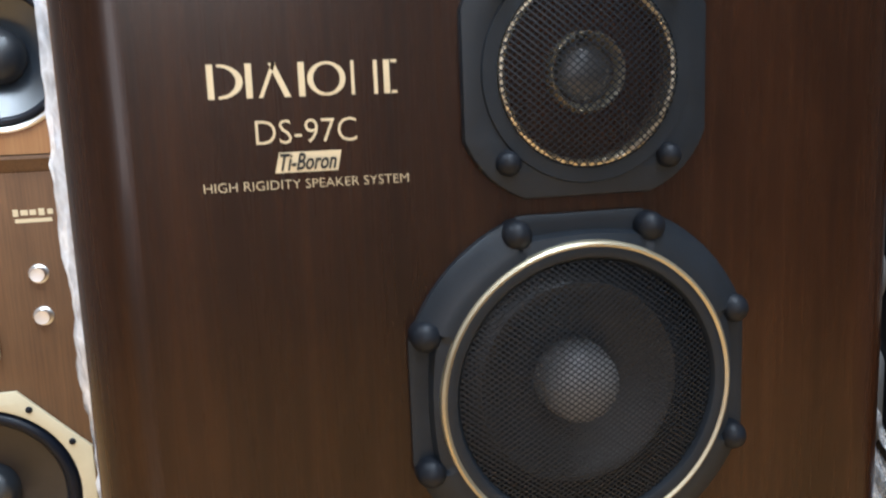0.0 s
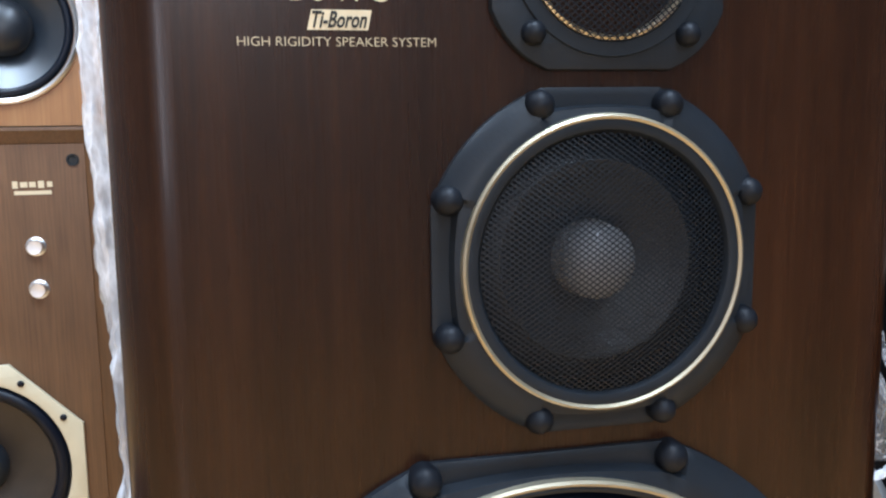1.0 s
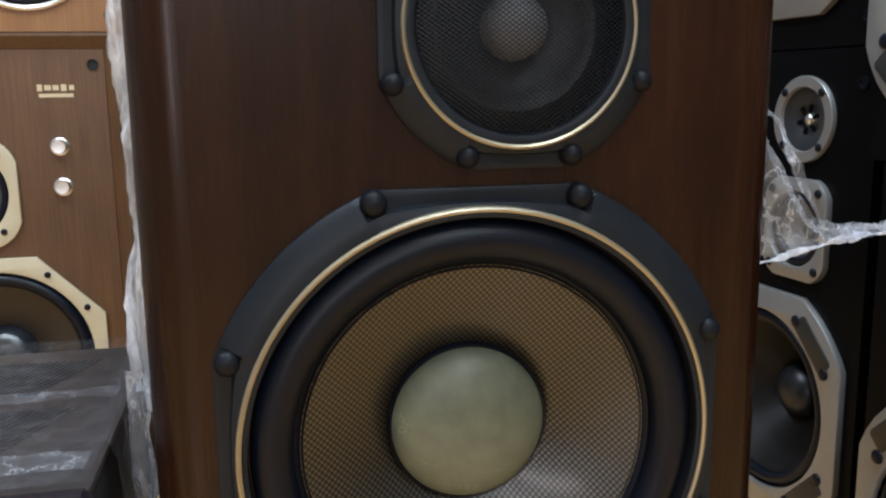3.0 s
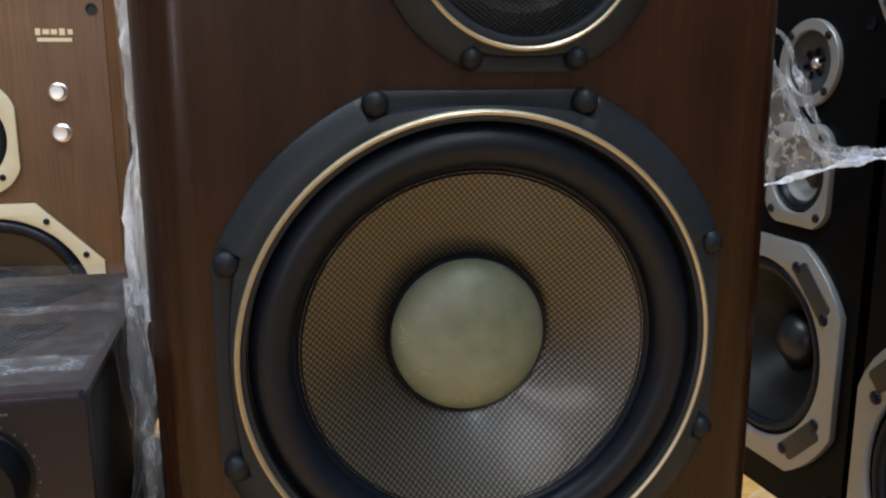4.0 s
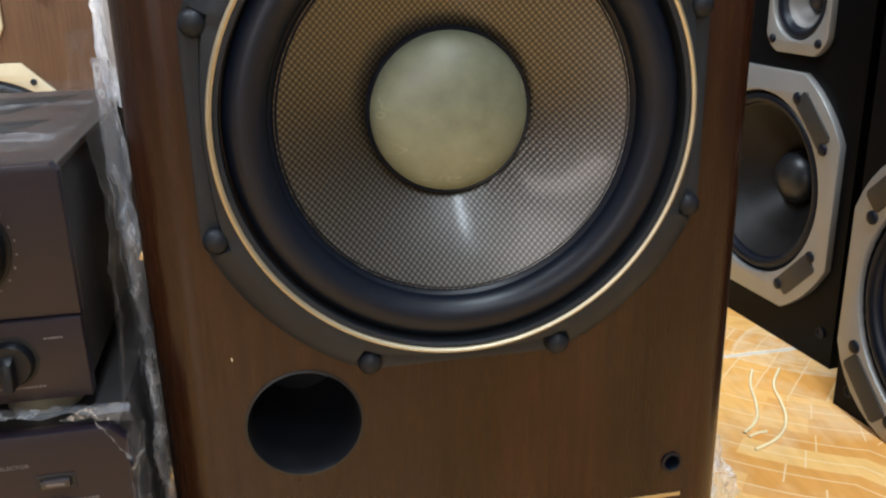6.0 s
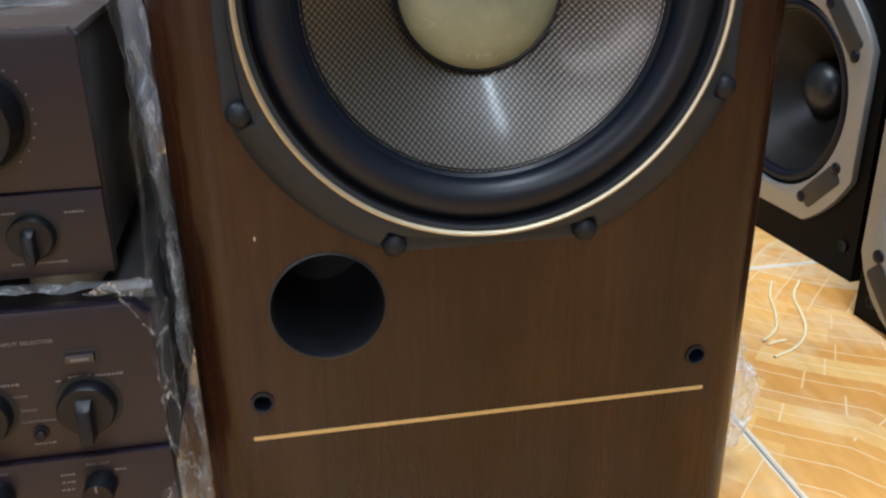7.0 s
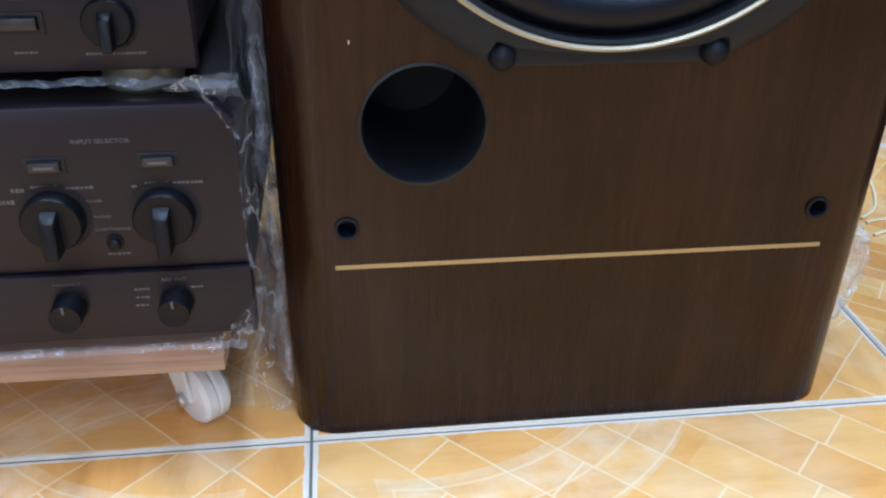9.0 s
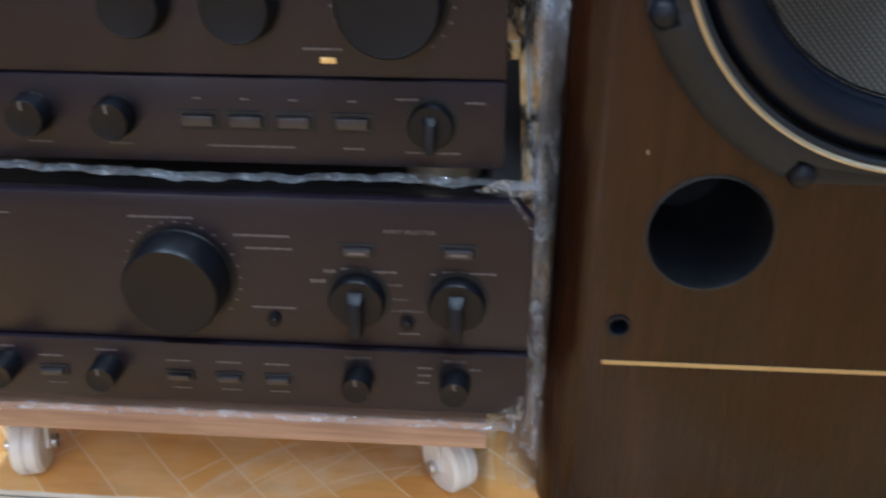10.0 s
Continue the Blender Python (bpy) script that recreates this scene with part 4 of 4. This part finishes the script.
part("balance_lettering", writing("BALANCE", -0.3495, -0.3325, 0.1642, 0.1662, Y2 - 0.0041), PRINT, amp)
part("record_lettering", writing("REC OUT", -0.2830, -0.2680, 0.1642, 0.1662, Y2 - 0.0041), PRINT, amp)
spots = [(-0.2590, 0.2305, 0.018, 0.0016), (-0.2770, 0.2310, 0.015, 0.0016), (-0.2905, 0.2290, 0.004, 0.0014), (-0.3420, 0.2310, 0.016, 0.0016), (-0.3220, 0.2295, 0.016, 0.0016),
         (-0.3575, 0.2290, 0.008, 0.0026), (-0.3655, 0.2215, 0.010, 0.0026),
         (-0.3065, 0.1835, 0.014, 0.0015), (-0.3965, 0.2000, 0.030, 0.0016), (-0.4000, 0.2530, 0.036, 0.0017), (-0.3960, 0.2440, 0.030, 0.0014), (-0.4640, 0.2640, 0.042, 0.0016), (-0.578, 0.2640, 0.030, 0.0014)]
spots += [(-0.455 + 0.0385 * math.cos(radians(a)), 0.2225 + 0.0385 * math.sin(radians(a)), 0.0022, 0.0012) for a in range(-40, 221, 13)]
part("panel_print", bars(spots, Y2, words=0.0024), PRINT, amp, kind="stuff")
low = [(-0.2960, 0.1590, 0.010, 0.0014), (-0.2965, 0.1530, 0.009, 0.0014), (-0.2975, 0.1470, 0.009, 0.0014), (-0.2620, 0.1590, 0.008, 0.0014)]
low += [(x, 0.157, 0.017, 0.0014) for x in (-0.466, -0.431, -0.397, -0.556)] + [(x, 0.1345, 0.014, 0.0012) for x in (-0.466, -0.431, -0.397, -0.556)] + [(-0.516, 0.1635, 0.016, 0.0014), (-0.588, 0.1635, 0.014, 0.0014)]
part("lower_print", bars(low, Y2 - 0.004, words=0.0024), PRINT, amp, kind="stuff")
for fx in (-0.62, -0.285):
    for fy in (0.03, 0.28):
        part("foot", lathe([(0, -0.0072), (0.016, -0.0072), (0.018, -0.006), (0.018, 0.0072), (0, 0.0072)], 28), RUBBER, amp, at=Matrix.Translation((fx, fy, 0.1147)) @ Euler((radians(90), 0, 0)).to_matrix().to_4x4())

L1, R1, Y1A = -0.690, -0.2490, -0.005
amp_up = thing("amplifier", "bronze-brown stereo amplifier with vented lid on gold feet", "amplifier", pose(0, 0, 0), "stacked amplifiers")
part("case", box(L1 + 0.004, R1 - 0.002, Y1A + 0.010, 0.330, 0.2970, 0.4400, 0.002), AMP_SIDE, amp_up, "black steel case")
part("faceplate", faceplate(L1, R1, 0.3515, 0.4465, Y1A, 0.012, 0.004), AMP, amp_up, "brushed bronze-brown front panel")
part("lower_panel", plate([[(L1, 0.2955), (R1, 0.2955), (R1, 0.3485), (L1, 0.3485)]], Y1A - 0.003, Y1A + 0.010, 0.0012), AMP, amp_up, "brushed lower front panel")
lid = part("lid", box(L1 + 0.002, R1, Y1A + 0.012, 0.332, 0.4405, 0.4465, 0.002), AMP_TOP, amp_up, "brown steel lid")
# slanted vent slots in two rows
for row_y, row_d in ((0.114, 0.100), (0.247, 0.094)):
    vents = bmesh.new()
    for i in range(70):
        x = L1 + 0.02 + i * 0.0064
        if x + row_d * 0.42 > -0.288:
            break
        q = [vents.verts.new((x + a + b * 0.42 * row_d, row_y + (b - 0.5) * row_d, 0.4469)) for a, b in ((0, 0), (0.0034, 0), (0.0034, 1), (0, 1))]
        vents.faces.new(q)
    part("vent_slots", vents, DARK, lid, "row of slanted dark vent slots")
turn_knob(amp_up, -0.315, 0.398, 0.031, Y1A, 0.026)
turn_knob(amp_up, -0.403, 0.394, 0.021, Y1A, 0.020)
turn_knob(amp_up, -0.466, 0.394, 0.019, Y1A, 0.018)
pointer_knob(amp_up, -0.2925, 0.3235, 0.0140, Y1A - 0.003, 0.016)
turn_knob(amp_up, -0.489, 0.3245, 0.0125, Y1A - 0.003, 0.015)
turn_knob(amp_up, -0.542, 0.3255, 0.0125, Y1A - 0.003, 0.015)
for bx in (-0.437, -0.407, -0.377, -0.341):
    push_button(amp_up, bx, 0.323, 0.0128, 0.0058, Y1A - 0.003)
part("amber_plate", box(-0.359, -0.3495, Y1A - 0.0012, Y1A + 0.001, 0.3590, 0.3625, 0.0004), AMBER, amp_up, "small amber plate")
spots = [(-0.3575, 0.3675, 0.024, 0.0015), (-0.308, 0.4385, 0.030, 0.0015), (-0.403, 0.4210, 0.020, 0.0014), (-0.466, 0.4210, 0.018, 0.0014)]
spots += [(-0.315 + 0.0365 * math.cos(radians(a)), 0.398 + 0.0365 * math.sin(radians(a)), 0.0016, 0.0016) for a in range(-50, 231, 14)]
part("panel_print", bars(spots, Y1A, words=0.0024), PRINT, amp_up, kind="stuff")
low = [(-0.292, 0.3045, 0.034, 0.0015), (-0.266, 0.3370, 0.012, 0.0014), (-0.307, 0.3385, 0.014, 0.0014), (-0.341, 0.3060, 0.013, 0.0014), (-0.406, 0.3060, 0.056, 0.0014),
       (-0.437, 0.3365, 0.006, 0.0012), (-0.407, 0.3365, 0.006, 0.0012), (-0.377, 0.3365, 0.006, 0.0012), (-0.341, 0.3365, 0.006, 0.0012), (-0.489, 0.306, 0.016, 0.0012), (-0.542, 0.306, 0.016, 0.0012)]
part("lower_print", bars(low, Y1A - 0.003, words=0.0024), PRINT, amp_up, kind="stuff")
for fx in (-0.640, -0.288):
    for fy in (0.036, 0.28):
        part("foot", lathe([(0, -0.0115), (0.023, -0.0115), (0.025, -0.009), (0.025, 0.009), (0.022, 0.0115), (0, 0.0115)], 36), GOLD, amp_up, "round gold foot", Matrix.Translation((fx, fy, 0.2840)) @ Euler((radians(90), 0, 0)).to_matrix().to_4x4())


# ---- plastic wrap ----
def sheet(f, nu, nv, rough_amp, scale, seed):
    """A crumpled sheet: f(u, v) gives the resting surface; folds push it about."""
    bm = bmesh.new()
    off = Vector((seed * 3.1, seed * 1.7, seed * 2.3))
    grid = []
    for i in range(nu + 1):
        row = []
        for j in range(nv + 1):
            p = Vector(f(i / nu, j / nv))
            n1 = noise.noise_vector(p * scale + off) * rough_amp
            n2 = noise.noise_vector(p * scale * 3.3 + off) * rough_amp * 0.45 + noise.noise_vector(p * scale * 8.5 + off) * rough_amp * 0.20
            row.append(bm.verts.new(p + n1 + n2))
        grid.append(row)
    for i in range(nu):
        for j in range(nv):
            bm.faces.new((grid[i][j], grid[i + 1][j], grid[i + 1][j + 1], grid[i][j + 1]))
    return bm


def lerp_table(rows, v):
    for (a, *p), (b, *q) in zip(rows, rows[1:]):
        if v <= b:
            t = (v - a) / (b - a)
            return [x + (y - x) * t for x, y in zip(p, q)]
    return list(rows[-1][1:])


wrap = thing("plastic_wrap", "torn clear plastic wrap hanging in creases round the amplifiers", "plastic wrap")
EDGE = [(0.12, -0.2315, 0.005), (0.28, -0.2300, 0.012), (0.36, -0.2400, 0.012), (0.42, -0.2360, 0.014), (0.50, -0.2420, 0.020), (0.54, -0.2400, 0.019), (0.60, -0.2320, 0.011), (0.80, -0.2370, 0.014), (1.15, -0.2370, 0.014)]


def side_fold(u, v, z0=0.465, z1=1.15):
    z = z0 + (z1 - z0) * u
    left, wide = lerp_table(EDGE, z)
    return (left + (wide + 0.016) * v, 0.135 - 0.06 * v + 0.012 * math.sin(v * 9 + z * 13), z)


part("side_fold", sheet(side_fold, 130, 12, 0.0045, 26, 1), DENSE, wrap, "long crumpled side fold")


def lower_fold(u, v):
    z = 0.02 + 0.48 * u
    return (-0.2345 + 0.0225 * v, 0.090 - 0.056 * v + 0.008 * math.sin(v * 7 + z * 9), z)


part("lower_side_fold", sheet(lower_fold, 90, 16, 0.0045, 30, 1), SHADED, wrap)
part("side_skin", sheet(lambda u, v: (-0.2235 + 0.004 * math.sin(u * 11), -0.035 + 0.10 * v, 0.125 + 0.40 * u), 80, 14, 0.006, 30, 2), SKIN, wrap)
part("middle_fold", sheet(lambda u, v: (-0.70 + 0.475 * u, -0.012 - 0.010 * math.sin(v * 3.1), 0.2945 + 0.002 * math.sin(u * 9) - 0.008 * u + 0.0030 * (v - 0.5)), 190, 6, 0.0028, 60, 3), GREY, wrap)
part("corner_tuft", sheet(lambda u, v: (-0.262 + 0.040 * u, -0.028 - 0.006 * v, 0.2915 - 0.004 * u + (0.004 + 0.014 * u) * (v - 0.3)), 26, 12, 0.004, 60, 4), VEIL, wrap)
part("torn_strand", sheet(lambda u, v: (-0.2435 + 0.019 * u, -0.036 - 0.002 * v, 0.288 - 0.026 * u + 0.004 * v * (1 - u)), 24, 4, 0.0025, 90, 5), MILKY, wrap)
part("bottom_fold", sheet(lambda u, v: (-0.70 + 0.465 * u, -0.034 - 0.006 * math.sin(v * 3.0), 0.1165 + 0.0045 * (v - 0.5)), 170, 6, 0.0020, 60, 6), VEIL, wrap)
part("bottom_tuft", sheet(lambda u, v: (-0.262 + 0.038 * u, -0.036 - 0.004 * v, 0.108 + 0.020 * v + 0.020 * u * u), 20, 10, 0.005, 60, 7), FINE, wrap)
part("front_edge_fold", sheet(lambda u, v: (-0.2270 + 0.009 * v + 0.002 * math.sin(u * 8), -0.034 + 0.012 * v, 0.115 + 0.165 * u), 50, 6, 0.004, 50, 8), FINE, wrap)
# Added sheet behind the gap, coloured dark in place of shade.
part("gap_shade_sheet", sheet(lambda u, v: (-0.252 + 0.062 * v, 0.385 + 0.008 * math.sin(v * 9 + u * 7), 0.02 + 0.46 * u), 60, 16, 0.004, 30, 15), GAP_SHADE, wrap)
part("foot_fold", sheet(lambda u, v: (-0.2375 + 0.024 * v, 0.00 + 0.02 * v, 0.030 + 0.10 * u - 0.02 * v * (1 - u)), 26, 14, 0.005, 40, 9), FINE, wrap)
for seam_y, seam_w in ((0.012, 0.030), (0.150, 0.022)):
    part("film_seam", sheet(lambda u, v: (L1 + (R1 - L1 - 0.004) * u, seam_y + seam_w * v, 0.4585), 60, 4, 0.0012, 30, 16), VEIL, wrap)
part("top_skin", sheet(lambda u, v: (L1 + (R1 - L1) * u, -0.004 + 0.335 * v, 0.4560), 40, 30, 0.0016, 12, 10), SKIN, wrap, "tight clear skin over the lid")

flap = thing("plastic_wrap", "torn clear plastic film dangling beside the loudspeaker", "plastic wrap")


TOP_LINE = [(0.0, 0.700), (0.23, 0.658), (0.32, 0.631), (0.404, 0.605), (0.46, 0.585), (0.573, 0.572), (0.795, 0.574), (1.0, 0.576)]
LOW_LINE = [(0.0, 0.538), (0.197, 0.549), (0.382, 0.558), (0.607, 0.565), (1.0, 0.573)]


def flap_sheet(u, v):
    # a triangular rag drawn out to a point
    top, low = lerp_table(TOP_LINE, u)[0], lerp_table(LOW_LINE, u)[0]
    return (0.222 + 0.178 * u, 0.088 + 0.020 * math.sin(v * 6 + u * 7), low + (top - low) * v)


def flap_roll(line, wide):
    """A rolled edge along one border of the rag."""
    def f(u, v):
        a = v * 2 * math.pi
        w = wide * (0.65 + 0.35 * math.sin(u * 23))
        return (0.222 + 0.178 * u + 0.5 * w * math.cos(a), 0.084 + w * math.sin(a + 0.6), lerp_table(line, u)[0] + w * math.cos(a))
    return f


part("rag", sheet(flap_sheet, 60, 36, 0.007, 24, 11), RAG, flap)
part("upper_roll", sheet(flap_roll(TOP_LINE, 0.0055), 70, 10, 0.0045, 45, 17), MILKY, flap, "twisted glinting upper edge")
part("lower_roll", sheet(flap_roll(LOW_LINE, 0.0032), 70, 10, 0.0028, 60, 12), DENSE, flap, "rolled white lower edge")
part("side_skin", sheet(lambda u, v: (0.2188 + 0.016 * v + 0.004 * math.sin(u * 17) * v, 0.05 + 0.16 * v, 0.02 + 0.62 * u), 70, 12, 0.004, 28, 13), VEIL, flap)
part("side_tuft", sheet(lambda u, v: (0.219 + (0.012 + 0.038 * math.sin(2.6 * min(1.0, v + 0.15))) * u, 0.045 + 0.02 * v + 0.02 * u, 0.045 + 0.15 * v - 0.012 * u), 34, 34, 0.014, 26, 14), TUFT, flap, "crumpled glinting tuft")


# ---- loose strings on the floor ----
def cord(points, radius):
    """A thin round cord along a smooth line through the points."""
    cu = bpy.data.curves.new("cord", "CURVE")
    cu.dimensions, cu.bevel_depth, cu.bevel_resolution, cu.resolution_u = "3D", radius, 2, 10
    sp = cu.splines.new("BEZIER")
    sp.bezier_points.add(len(points) - 1)
    for p, co in zip(sp.bezier_points, points):
        p.co, p.handle_left_type, p.handle_right_type = co, "AUTO", "AUTO"
    tmp = bpy.data.objects.new("cord", cu)
    me = bpy.data.meshes.new_from_object(tmp)
    bpy.data.objects.remove(tmp)
    for f in me.polygons:
        f.use_smooth = True
    return me


STRING = plain("cream_string", (0.92, 0.76, 0.45), 0.6)
STRINGS = [[(0.506, 0.443), (0.484, 0.409), (0.459, 0.35), (0.438, 0.315), (0.41, 0.293)],
           [(0.544, 0.438), (0.511, 0.396), (0.494, 0.35), (0.476, 0.31), (0.443, 0.274), (0.404, 0.256)],
           [(0.438, 0.29), (0.426, 0.289), (0.411, 0.284)]]
for points in STRINGS:
    me = cord([(x, y, 0.0022) for x, y in points], 0.0020)
    me.materials.append(STRING)
    tagged(new("string", me), "thin cream string lying in a curve on the tiles", "string", "loose strings")


# ---- floor tiles ----
tile_bm = bmesh.new()
bmesh.ops.create_cube(tile_bm, size=1, matrix=Matrix.LocRotScale((0, 0, -0.006), None, (0.4976, 0.4976, 0.012)))
bmesh.ops.bevel(tile_bm, geom=[e for e in tile_bm.edges if min(v.co.z for v in e.verts) > -0.001], offset=0.0012, segments=2, affect="EDGES")
tile_me = finish(tile_bm, "tile")
tile_me.materials.append(TILE)


def tile_turn(i, j):
    """Four tiles meet with their printed fans at one corner; the pattern slips by a tile from the second column on."""
    right, back = i % 2 == 0, (j + (1 if i > 0 else 0)) % 2 == 0
    return {(True, True): 0, (False, True): 90, (False, False): 180, (True, False): 270}[(right, back)]


for i in range(-5, 4):
    for j in range(-6, 4):
        x, y = -0.2 + 0.5 * i + 0.25, -0.005 + 0.5 * j + 0.25
        if X0 < x - 0.2 and x + 0.2 < X1 and Y0 < y - 0.2 and y + 0.2 < Y1:
            part("tile", tile_me, TILE, floor, at=pose(x, y, 0, 0, 0, tile_turn(i, j)))
